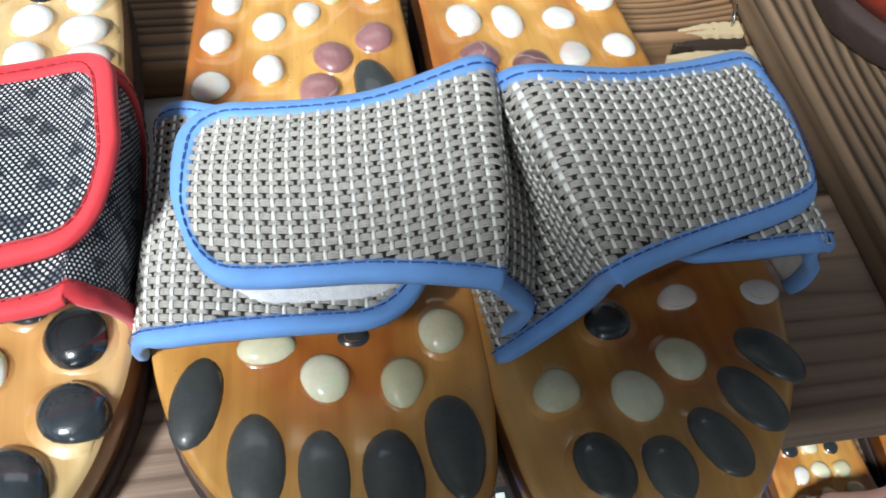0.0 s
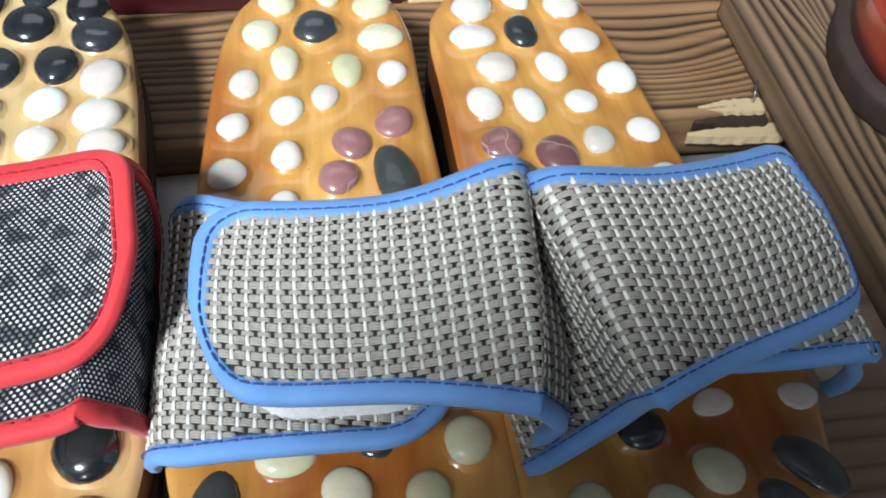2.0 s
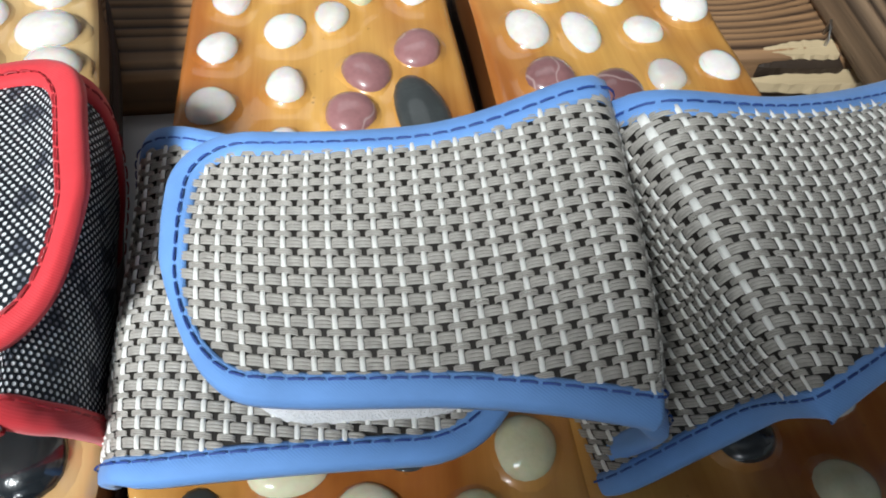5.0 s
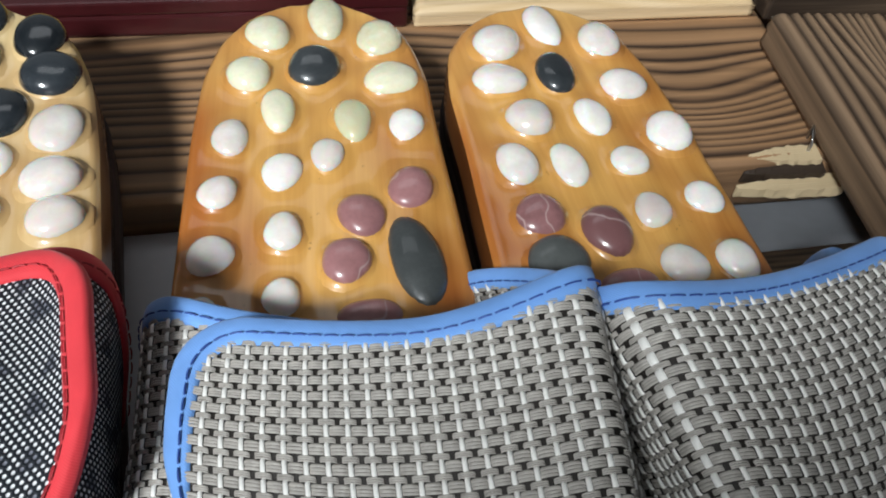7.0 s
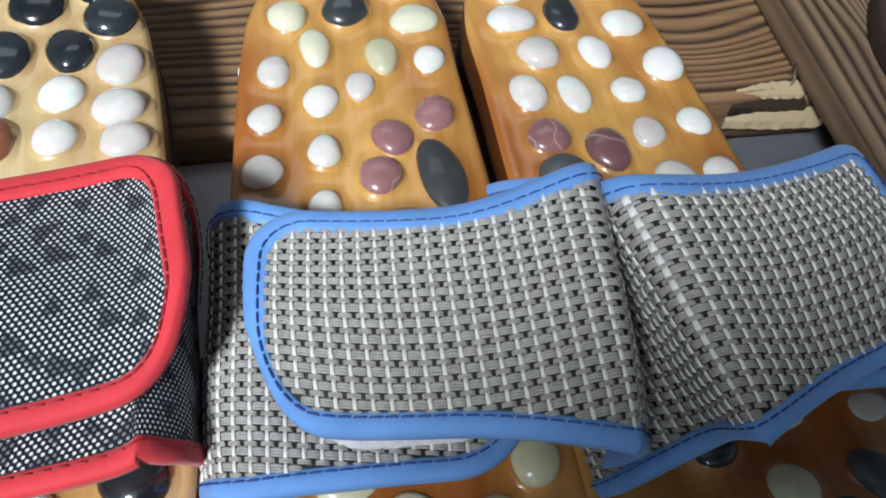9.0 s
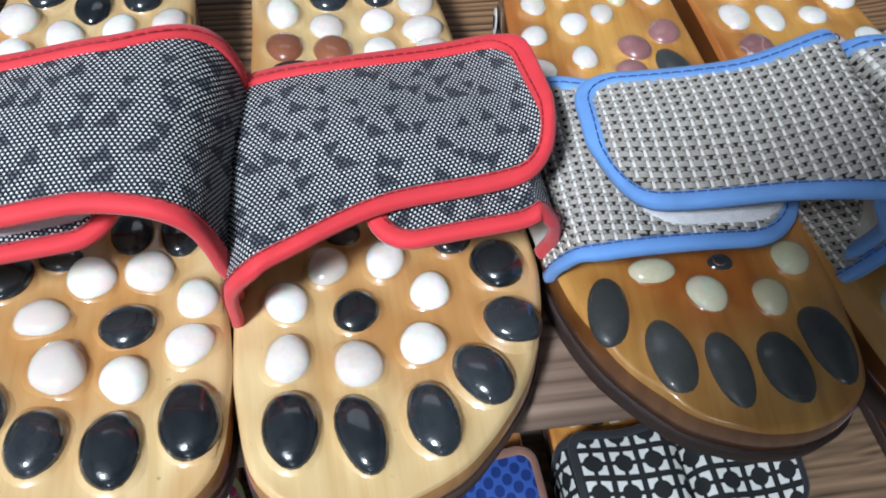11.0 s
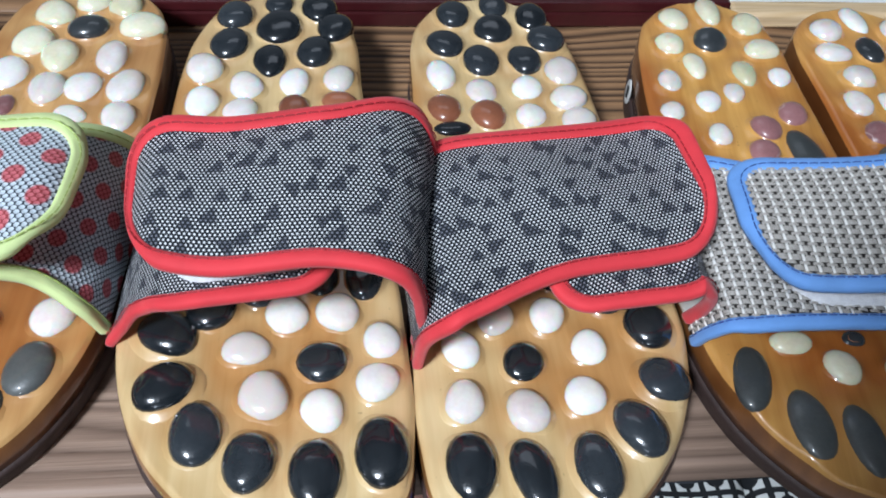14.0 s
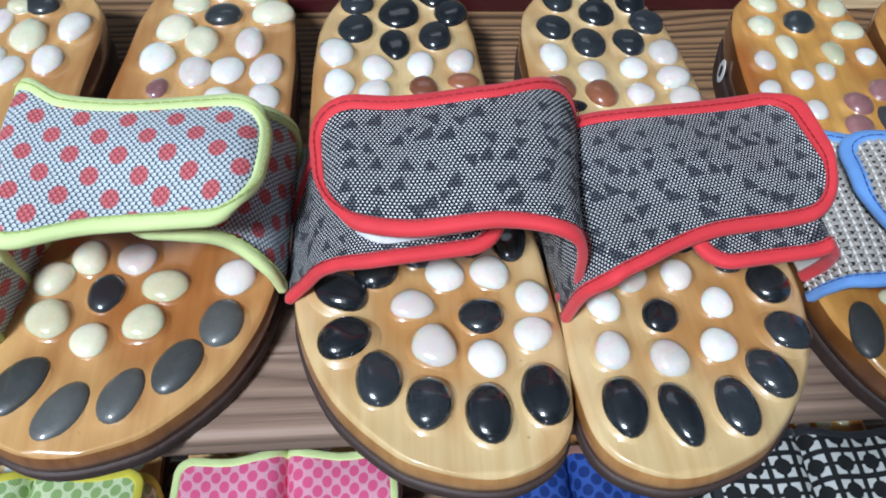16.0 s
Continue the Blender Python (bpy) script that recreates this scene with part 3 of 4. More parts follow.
def turned_rim(flap, inset, front=0.78, back=1.12):
    """The rim's path, the tape folded narrower along the front edge than along the back."""
    a, b = rim_path(flap, inset * front), rim_path(flap, inset * back)
    w = np.clip((np.arange(len(a)) - 90) / 40.0, 0, 1)[:, None]
    return a * (1 - w) + b * w


def binding(flap, mat, parent, label, width=5.3, thick=1.5):
    section = [(-0.8, 0.0), (-0.65, 0.75), (0.0, 1.15), (width * 0.35, 1.25), (width * 0.8, 1.12), (width, 0.72), (width, -0.72), (width * 0.8, -1.1), (width * 0.3, -1.2), (-0.65, -0.75)]
    rings = []
    for q, h in section:
        sp = turned_rim(flap, q)
        pts, nor = flap.at(np.clip(sp[:, 0], 0, flap.length), sp[:, 1], 0)
        over = np.maximum(sp[:, 0] - flap.length, 0)[:, None]
        way = np.stack([flap.x[-1:] - flap.x[-4:-3], [0.0], flap.z[-1:] - flap.z[-4:-3]], -1)
        way = way / np.linalg.norm(way)
        rings.append(pts + over * way + nor * (h * (thick / 1.5 + 0.45)))
    n, m = len(rings[0]), len(section)
    verts = np.stack(rings, 1).reshape(-1, 3) * 0.001
    faces = [(i * m + j, (i + 1) * m + j, (i + 1) * m + (j + 1) % m, i * m + (j + 1) % m) for i in range(n - 1) for j in range(m)]
    faces += [tuple(range(m)), tuple(range((n - 1) * m, n * m))]
    return part("binding", verts, faces, mat, parent, label)


def stitching(flap, mat, parent, inset=3.3, dash=2.6, gap=0.6, lift=2.35):
    q = turned_rim(flap, inset)
    l = np.concatenate([[0], np.cumsum(np.linalg.norm(np.diff(q, axis=0), axis=1))])
    verts, faces = [], []
    at = 2.0
    while at + dash < l[-1]:
        pts = []
        for k in range(4):
            w = at + dash * k / 3
            s, y = np.interp(w, l, q[:, 0]), np.interp(w, l, q[:, 1])
            x2, y2 = np.interp(w + 0.3, l, q[:, 0]) - s, np.interp(w + 0.3, l, q[:, 1]) - y
            n = math.hypot(x2, y2) or 1.0
            side = np.array([-y2, x2]) / n * 0.21
            h = lift + (0.0 if k in (0, 3) else 0.16)
            for sd, hh in ((-1, -0.25), (0, 0.08), (1, -0.25)):
                pt, _ = flap.at(np.clip(s + sd * side[0], 0, flap.length), y + sd * side[1], h + hh)
                pts.append(pt)
        b = len(verts)
        verts += pts
        faces += grid_faces(4, 3, b)
        at += dash + gap
    return part("stitching", np.array(verts) * 0.001, faces, mat, parent)


def weave(flap, parent, px=3.75, py=3.25, margin=5.0):
    """Plain weave of three-strand grey weft over white and black warps, laid on the flap."""
    s_n = int(flap.length / px) + 1
    weft_v, weft_f, warp_v, warp_f = [], [], [], []
    way = np.polyfit(flap.l, (flap.f + flap.b) / 2, 2)
    mid = lambda s: np.polyval(way, s)

    def inside(s, y):
        if s < 0.5 or s > flap.length - 0.85 * margin:
            return False
        f, b = flap.edges(s)
        q = np.clip((flap.r - (flap.length - s)) / flap.r, 0, 1)
        m = margin
        return f + 0.70 * m < y < b - 0.92 * m

    rows = int(130 / py)
    rnd = np.random.RandomState(5)
    for row in range(-rows, rows):
        for half in (0, 1):
            vv = (row + half * 0.5) * py
            for col in range(s_n):
                s0 = (col + (0.5 if half else 0.0)) * px
                y0 = float(mid(s0)) + vv
                if not inside(s0, y0):
                    continue
                for strand in (-1, 0, 1):
                    pts_s = s0 + np.array([-0.385, -0.28, 0.0, 0.28, 0.385]) * px
                    hs = np.array([0.12, 0.5, 0.62, 0.5, 0.12]) + rnd.uniform(-0.06, 0.06)
                    yc = vv + strand * (0.175 if half else 0.105) * py * np.array([0.86, 1.0, 1.05, 1.0, 0.86]) + rnd.uniform(-0.05, 0.05)
                    b = len(weft_v)
                    for k in range(5):
                        sk = float(np.clip(pts_s[k], 0, flap.length))
                        wide = 0.1 if half else 0.062
                        for dy, dh in ((-wide, -0.16), (0.0, 0.13), (wide, -0.16)):
                            weft_v.append((sk, float(mid(sk)) + yc[k] + dy * py, hs[k] + dh))
                    weft_f += grid_faces(5, 3, b)
                sw, yw = s0 + 0.5 * px * (1 if half == 0 else -1), y0
                if half == 0:
                    continue
                sw = (col + 1.0) * px - 0.0
                sw = col * px
                yw = float(mid(sw)) + vv
                if inside(sw, yw):
                    b = len(warp_v)
                    for k, (dy, hh) in enumerate(((-0.43, 0.12), (-0.27, 0.70), (0.27, 0.70), (0.43, 0.12))):
                        for dx, dh in ((-0.48, -0.22), (-0.25, 0.12), (0.25, 0.12), (0.48, -0.22)):
                            warp_v.append((sw + dx * 0.92, yw + dy * py, hh + dh))
                    warp_f += grid_faces(4, 4, b)
    for name, vs, fs, mat in (("weft", weft_v, weft_f, WEFT), ("warp", warp_v, warp_f, WARP)):
        a = np.array(vs)
        pts, nor = flap.at(np.clip(a[:, 0], 0, flap.length), a[:, 1], 0.85)
        ob = part(name, (pts + nor * a[:, 2:]) * 0.001, fs, mat, parent, "grey strands of the weave" if name == "weft" else "white strands of the weave")
        tagged(ob, kind="stuff")


def upper_flap(xi, z_in, z_mid, z_end, xm, xe, fronts, backs, side, base=6.0, bow=1.5, radius=14.0, tilt=(-4.5, 1.5)):
    xs = (xi, xi + 1.5, xi - 3.5, xi - 14, xm, xe + 10, xe)
    zs = (base, 0.55 * z_in, z_in - 7, z_in, z_mid, z_end + 2.0, z_end)
    fs = (*fronts[:5], (fronts[4] + 2 * fronts[5]) / 3, fronts[5])
    bs = (*backs[:5], (backs[4] + 2 * backs[5]) / 3, backs[5])
    return Flap(list(zip(xs, zs, fs, bs)), side, 0.0, radius, bow, tilt)


def lower_flap(xo, z_sh, z_mid, z_end, xe, fronts, backs, side, base=6.0, soft=0.0):
    xs = (xo, xo + 1.0 + 0.45 * soft, xo + 6 + soft, xo + 18 + soft, xe)
    zs = (base, 0.50 * z_sh, z_sh - 10, z_mid - 5.0, z_end - 4.8)
    return Flap(list(zip(xs, zs, fronts, backs)), side, 0.0, 12.0, 0.5)


def strap(parent, up, low, fabric, tape_mat, thread, woven=False, under=None, words="", shows=4.0):
    """Both flaps of a strap, the velcro between them, bindings and seams."""
    for flap, which in ((low, "outer_strap"), (up, "inner_strap")):
        ob = cloth(flap, which, GROUND if woven else fabric, parent, words, 1.5, under)
        binding(flap, tape_mat, ob, "")
        if thread:
            stitching(flap, thread, ob)
        if woven:
            weave(flap, ob)
    s0 = float(low.l[np.argmax(low.x * low.side > max(up.x[-1] * up.side + 7, low.x[0] * low.side + 24))])
    s1 = low.length - 4
    s = np.linspace(s0, s1, 30)
    f, b = low.edges(s)
    order = np.argsort(up.x * up.side)
    over = np.interp(np.interp(s, low.l, low.x) * up.side, (up.x * up.side)[order], up.f[order])
    f = np.maximum(f, over - shows - 6.5)
    f = f + 6 * np.clip(1 - (s - s0) / 12, 0, 1) ** 2
    Y = (f + 6.5)[:, None] + np.maximum(b - f - 14, 1)[:, None] * np.linspace(0, 1, 8)[None]
    top, _ = low.at(np.repeat(s[:, None], 8, 1), Y, 2.3)
    bot, _ = low.at(np.repeat(s[:, None], 8, 1), Y, 0.5)
    rim = [i * 8 for i in range(30)] + [29 * 8 + j for j in range(1, 8)] + [i * 8 + 7 for i in range(28, -1, -1)] + [j for j in range(6, 0, -1)]
    faces = grid_faces(30, 8) + [(rim[k], rim[(k + 1) % len(rim)], rim[(k + 1) % len(rim)] + 240, rim[k] + 240) for k in range(len(rim))]
    part("velcro", np.concatenate([top.reshape(-1, 3), bot.reshape(-1, 3)]) * 0.001, faces, VELCRO, parent, "white velcro fastening")


# ---- room ----
def room():
    """Plain shop room that closes the place; the window opening is in the wall behind the camera."""
    x0, x1, y0, y1, z0, z1 = -2.2, 2.2, -2.4, 2.4, -0.95, 2.1
    tagged(box("floor", TILE_FLOOR, x0, x1, y0, y1, z0 - 0.1, z0, 0), "grey screed shop floor", "floor", "", "structure")
    tagged(box("ceiling", PLASTER, x0, x1, y0, y1, z1, z1 + 0.1, 0), "plain white ceiling", "ceiling", "", "structure")
    tagged(box("wall_north", PLASTER, x0, x1, y1, y1 + 0.1, z0, z1, 0), "plain off-white wall", "wall", "", "structure")
    tagged(box("wall_east", PLASTER, x1, x1 + 0.1, y0, y1, z0, z1, 0), "plain off-white wall", "wall", "", "structure")
    tagged(box("wall_west", PLASTER, x0 - 0.1, x0, y0, y1, z0, z1, 0), "plain off-white wall", "wall", "", "structure")
    wall = tagged(holder("wall_south", pose(0, 0, 0)), "plain off-white wall with a window opening", "wall", "", "structure")
    for a, b, c, d in ((x0, -1.3, z0, z1), (0.3, x1, z0, z1), (-1.3, 0.3, z0, 0.2), (-1.3, 0.3, 1.3, z1)):
        box("wall_panel", PLASTER, a, b, y0 - 0.1, y0, c, d, 0, wall)


room()
# added unseen slats: partly block the lamp to darken the shelf's front right
shade_caster = tagged(holder("shade_slats", pose(0, 0, 0)), "added grey slats, out of view, that shade the shelf's front right", "rail", "", "structure")
for z in (0.287, 0.345, 0.403):
    box("shade_slat", SHADE_SLAT_GREY, -0.228, 2.2, -0.15, -0.13, z, z + 0.034, 0.002, shade_caster)
    box("shade_slat", SHADE_SLAT_GREY, -0.125, 2.2, -0.128, -0.118, z + 0.002, z + 0.043, 0.002, shade_caster)
panel = tagged(holder("ceiling_panel", pose(-0.15, 1.5, 2.06)), "flat white ceiling light panel", "lamp")
box("panel_frame", PLASTER, -0.72, 0.72, -0.37, 0.37, 0.0, 0.03, 0.003, panel)
lamp = tagged(holder("ceiling_lamp", pose(-1.05, -1.2, 1.74)), "square white ceiling lamp", "lamp")
box("lamp_body", PLASTER, -0.22, 0.22, -0.22, 0.22, 0.16, 0.20, 0.006, lamp)
box("lamp_stem", PLASTER, -0.02, 0.02, -0.02, 0.02, 0.20, 0.36, 0.002, lamp)

# ---- shelves ----
rear_board = tagged(board("shelf_board", REAR_WOOD, 0.880, 0.1015, 0.022, 3, 0.0056, 0.0008, 300, 170, 0.6, 0.6, ((0.83, 0.030, 0.050, 0.030, 0.020), (0.70, 0.085, 0.07, 0.02, -0.010))), "dark scorched pine shelf board with raised grain", "shelf board", "boards of the upper shelf", "structure")
rear_board.matrix_world = pose(-0.69, 0.2855, SHELF)
front_board = tagged(board("shelf_board", FRONT_WOOD, 1.20, 0.083, 0.012, 11, 0.0105, 0.0003, 320, 170, 0.2), "worn brown pine shelf board with raised grain", "shelf board", "boards of the upper shelf", "structure")
front_board.matrix_world = pose(-0.72, 0.1155, SHELF)
rail = tagged(board("side_board", RAIL_WOOD, 0.30, 0.150, 0.016, 23, 0.0050, 0.0009, 130, 260, 0.8, 0.3), "grey-brown weathered plank lying across the shelf end", "board", "", "structure")
rail.matrix_world = pose(0.1790, 0.3505, SHELF + 0.0165, 0, 0, -93.5)
pale_board = tagged(board("shelf_board", PALE_WOOD, 0.142, 0.0155, 0.008, 31, 0.009, 0.0002, 60, 16), "pale unpainted pine strip lying on the shelf", "strip", "", "structure")
pale_board.matrix_world = pose(0.0425, 0.3695, SHELF + 0.008)
back_board = tagged(board("shelf_board", REAR_WOOD, 1.3, 0.30, 0.02, 41, 0.007, 0.0006, 120, 90), "dark pine board under the display boxes", "shelf board", "boards of the upper shelf", "structure")
back_board.matrix_world = pose(-0.75, 0.392, SHELF - 0.004)
lower_boards = []
for k, (y, w) in enumerate(((0.05, 0.12), (0.18, 0.12), (0.31, 0.12), (0.44, 0.12))):
    b = tagged(board("shelf_board", RAIL_WOOD, 1.5, w, 0.02, 50 + k, 0.008, 0.0006, 80, 40), "brown pine board of the lower shelf", "shelf board", "boards of the lower shelf", "structure")
    b.matrix_world = pose(-0.8, y, LOWER)

# broken end of the rear board: a pale splinter and a bent staple
splinter = tagged(holder("wood_splinter", pose(0.142, 0.2865, SHELF - 0.002)), "pale broken splinter at the end of the shelf board", "wood splinter")
rnd = np.random.RandomState(9)
for k, (y0, z0, wide, long, stuff) in enumerate(((0.0020, 0.0018, 0.0036, 0.033, SPLINTER_WOOD), (-0.0028, -0.001, 0.0024, 0.034, CHARRED), (-0.0068, -0.004, 0.0032, 0.041, SPLINTER_WOOD))):
    n = 16
    x = np.linspace(0.006 - 0.003 * k, long, n)
    w = wide * np.sin(np.linspace(0.1, 1.9, n)) * (1 + 0.12 * np.sin(np.arange(n) * 2.3 + k))
    verts = [(a, y0 + s * b + rnd.uniform(-0.0003, 0.0003), z0 + z) for a, b in zip(x, w) for s, z in ((-1, 0), (1, 0.001), (1, -0.004), (-1, -0.004))]
    faces = [(i * 4 + j, (i + 1) * 4 + j, (i + 1) * 4 + (j + 1) % 4, i * 4 + (j + 1) % 4) for i in range(n - 1) for j in range(4)] + [(0, 1, 2, 3), tuple(range(4 * n - 4, 4 * n))]
    part("charred_edge" if k == 1 else "sliver", verts, faces, stuff, splinter, "", False, None, [0.6] * len(verts))


def wire(name, pts, r, mat, parent=None, label=""):
    pts = [Vector(p) for p in pts]
    verts, faces, m = [], [], 8
    for i, p in enumerate(pts):
        d = (pts[min(i + 1, len(pts) - 1)] - pts[max(i - 1, 0)]).normalized()
        a = d.orthogonal().normalized()
        b = d.cross(a)
        verts += [p + (a * math.cos(2 * math.pi * k / m) + b * math.sin(2 * math.pi * k / m)) * r for k in range(m)]
    faces = [(i * m + k, (i + 1) * m + k, (i + 1) * m + (k + 1) % m, i * m + (k + 1) % m) for i in range(len(pts) - 1) for k in range(m)]
    faces += [tuple(range(m)), tuple(range(len(verts) - m, len(verts)))]
    return part(name, verts, faces, mat, parent, label)


staple = wire("staple", [(0.171, 0.2890, SHELF - 0.004), (0.1712, 0.2895, SHELF + 0.003), (0.1722, 0.2920, SHELF + 0.006), (0.1738, 0.2955, SHELF + 0.006), (0.174, 0.296, SHELF)], 0.0006, STEEL)
tagged(staple, "bent steel staple in the end of the board", "staple")

# paper under the gap between the boards, and a grey sheet at its end
def sheet(name, mat, x0, x1, y0, y1, z, bend, label, category):
    nx, ny = 40, 24
    xs, ys = np.linspace(x0, x1, nx), np.linspace(y0, y1, ny)
    X, Y = np.meshgrid(xs, ys, indexing="ij")
    Z = z + bend * (np.sin(X * 31 + 1) * 0.5 + np.sin(Y * 23 + X * 17) * 0.5)
    top = np.stack([X, Y, Z], -1).reshape(-1, 3)
    n = nx * ny
    rim = [i * ny for i in range(nx)] + [(nx - 1) * ny + j for j in range(1, ny)] + [i * ny + ny - 1 for i in range(nx - 2, -1, -1)] + [j for j in range(ny - 2, 0, -1)]
    faces = grid_faces(nx, ny) + grid_faces(nx, ny, n) + [(rim[k], rim[(k + 1) % len(rim)], rim[(k + 1) % len(rim)] + n, rim[k] + n) for k in range(len(rim))]
    return tagged(part(name, np.concatenate([top, top - (0, 0, 0.0006)]), faces, mat), label, category)


sheet("paper_sheet", PAPER, -0.067, 0.118, 0.1995, 0.2848, SHELF - 0.0130, 0.0008, "pale grey paper sheet lying between the shelf boards", "paper")
sheet("paper_sheet", WHITE_PANEL, 0.046, 0.184, 0.3890, 0.50, SHELF + 0.0025, 0.0006, "plain white paper sheet behind the pine strip", "paper")
tagged(box("shelf_post", RAIL_WOOD, 0.188, 0.30, 0.366, 0.384, SHELF + 0.0005, 0.09, 0.0015), "dark brown upright board at the shelf end", "board", "", "structure")
sheet("plastic_sheet", CLOTH_GREY, 0.122, 0.26, 0.268, 0.375, SHELF - 0.028, 0.004, "crumpled grey plastic sheet under the shelf end", "plastic sheet")
tagged(box("shelf_liner", RAIL_WOOD, -0.072, 0.120, 0.1988, 0.2852, SHELF - 0.026, SHELF - 0.0146, 0.001), "brown pine board under the paper between the shelf boards", "board", "", "structure")
# bearers under the boards
for x in (-0.60, -0.27, 0.20):
    tagged(box("shelf_bearer", RAIL_WOOD, x - 0.02, x + 0.02, 0.31, 0.66, SHELF - 0.075, SHELF - 0.030, 0.002), "brown pine bearer under the shelf boards", "bearer", "bearers", "structure")

# ---- display box ----
gift_box = tagged(holder("gift_box", pose(-0.30, 0.3700, SHELF)), "dark maroon lacquered box with a gold satin inlay", "box")
box("box_base", MAROON, 0, 0.340, 0, 0.24, 0, 0.009, 0.0015, gift_box)
for n, a in (("front_rim", (0, 0.340, 0, 0.006)), ("back_rim", (0, 0.340, 0.234, 0.24)), ("side_rim", (0, 0.006, 0.0062, 0.2338)), ("side_rim", (0.294, 0.340, 0.0062, 0.2338))):
    box(n, MAROON, *a, 0.009, 0.0145, 0.001, gift_box)
nx, ny = 60, 40
X, Y = np.meshgrid(np.linspace(0.0065, 0.2935, nx), np.linspace(0.0065, 0.2335, ny), indexing="ij")
Z = 0.0112 + 0.0010 * np.sin(X * 60 + 3 * np.sin(Y * 40)) * np.sin(Y * 50 + 2)
part("satin_inlay", np.stack([X, Y, Z], -1).reshape(-1, 3), grid_faces(nx, ny), GOLD_PAPER, gift_box, "creased gold satin inlay")

# ---- stones of the slippers: kind, across and along in mm, half sizes, turn ----
BLUE_LEFT_TOE = [
    ("slate", -24, 39.7, 6.5, 11.6, -8), ("slate", -9.1, 23.7, 6.8, 12.6, 4), ("slate", 6.5, 19, 6.4, 12.1, 8),
    ("slate", 22.5, 18.5, 7.1, 12.2, 10), ("slate", 37.2, 25.2, 7.3, 12.9, 10), ("jade", 6.7, 44.1, 6.1, 6.9, 0),
    ("jade", 25.5, 41.8, 5.8, 6.6, 0), ("jade", 36.1, 55.7, 6.5, 6.4, 0), ("jade", -7.9, 53, 7.2, 5, 0), ("black", 13.8, 55, 4.3, 3.4, 0),
]

BLUE_LEFT_HEEL = [
    ("jade", -16.2, 224.6, 6.8, 8, 0), ("jade", 1.2, 232.2, 5.8, 9.9, 0), ("jade", 17.1, 222.5, 7.5, 7.5, 0),
    ("jade", -21.1, 206.7, 7, 6.9, 0), ("ink", -2.4, 209.9, 8.1, 8.3, 0), ("jade", 20, 205.2, 8.4, 6.8, 0),
    ("jade", -12.5, 192.6, 5.2, 8.3, 0), ("jade", 8.3, 188.7, 5.2, 8.7, 0), ("white", 23.2, 186.8, 5.3, 6.2, 0),
    ("white", -25.2, 182.4, 5.5, 6.5, 0), ("white", -11.1, 170.1, 5.6, 6.7, 0), ("white", 0.9, 175.8, 5, 5.8, 0),
    ("white", -27.5, 163.1, 5.3, 5.8, 0), ("white", -10.5, 150, 5.3, 6, 0), ("white", -28, 143.3, 5.9, 6.5, 0),
    ("purple", 22.8, 163.7, 6.4, 7.2, 0), ("purple", 9.5, 154.7, 6.7, 6.8, 0), ("purple", 5.2, 140.5, 6.8, 6.6, 0),
    ("slate", 22.8, 140.7, 6.9, 13.9, 10), ("white", -10.6, 130.6, 5.1, 5.5, 0), ("purple", 10.6, 125, 7.6, 4.7, 0),
    ("white", -29, 127.3, 4.3, 4.2, 0),
]

BLUE_RIGHT_TOE = [
    ("jade", -33.3, 41, 6.3, 6, 0), ("jade", -14.1, 35.4, 6.9, 7, 0), ("jade", 1, 42.4, 6.6, 6.4, 0), ("white", 7.4, 59.6, 5.7, 4.1, 0),
    ("white", 30.7, 56.7, 5.9, 4, 0), ("black", -13.9, 56.7, 6.3, 6.2, 0), ("slate", 24.7, 38.9, 6.2, 10.1, 35),
    ("slate", 14.6, 28.4, 6.2, 10.9, 26), ("slate", 1.9, 19.7, 6.3, 10, 26), ("slate", -12.9, 16.4, 6.6, 8.7, 12),
    ("slate", -28.2, 20.4, 7.2, 8.9, 16),
]

BLUE_RIGHT_HEEL = [
    ("white", -11.7, 223.2, 7.8, 8, 0), ("white", 5.5, 229.6, 5.6, 10.1, 0), ("white", 21.3, 219.8, 6.6, 8.3, 0),
    ("white", -15.7, 207.8, 8.4, 6.7, 0), ("ink", 2.4, 208, 6.3, 9.1, 0), ("white", 21.7, 199.7, 8, 6.3, 0),
    ("white", -11.7, 190.9, 7.6, 6.9, 0), ("white", 7.2, 188.5, 5.3, 8, 0), ("white", 27.5, 178.8, 7.6, 7.4, 0),
    ("white", -20.9, 174.7, 6.4, 7.4, 0), ("white", -6.2, 172.2, 5.4, 7.9, 0), ("white", 11.7, 170.5, 5.6, 6, 0),
    ("purple", -20.1, 156.9, 6.6, 7.4, 0), ("purple", -4.3, 148.1, 7.2, 8.2, 0), ("white", 11.2, 152.9, 5.5, 6.3, 0),
    ("white", 27.5, 154.4, 5.5, 6.1, 0), ("slate", -20.1, 142, 8.2, 8.1, 0), ("white", 12, 134.4, 6.6, 6.5, 0),
    ("white", 27, 132.8, 6.2, 6.7, 0), ("purple", -4, 131.8, 7.8, 4.6, 0),
]

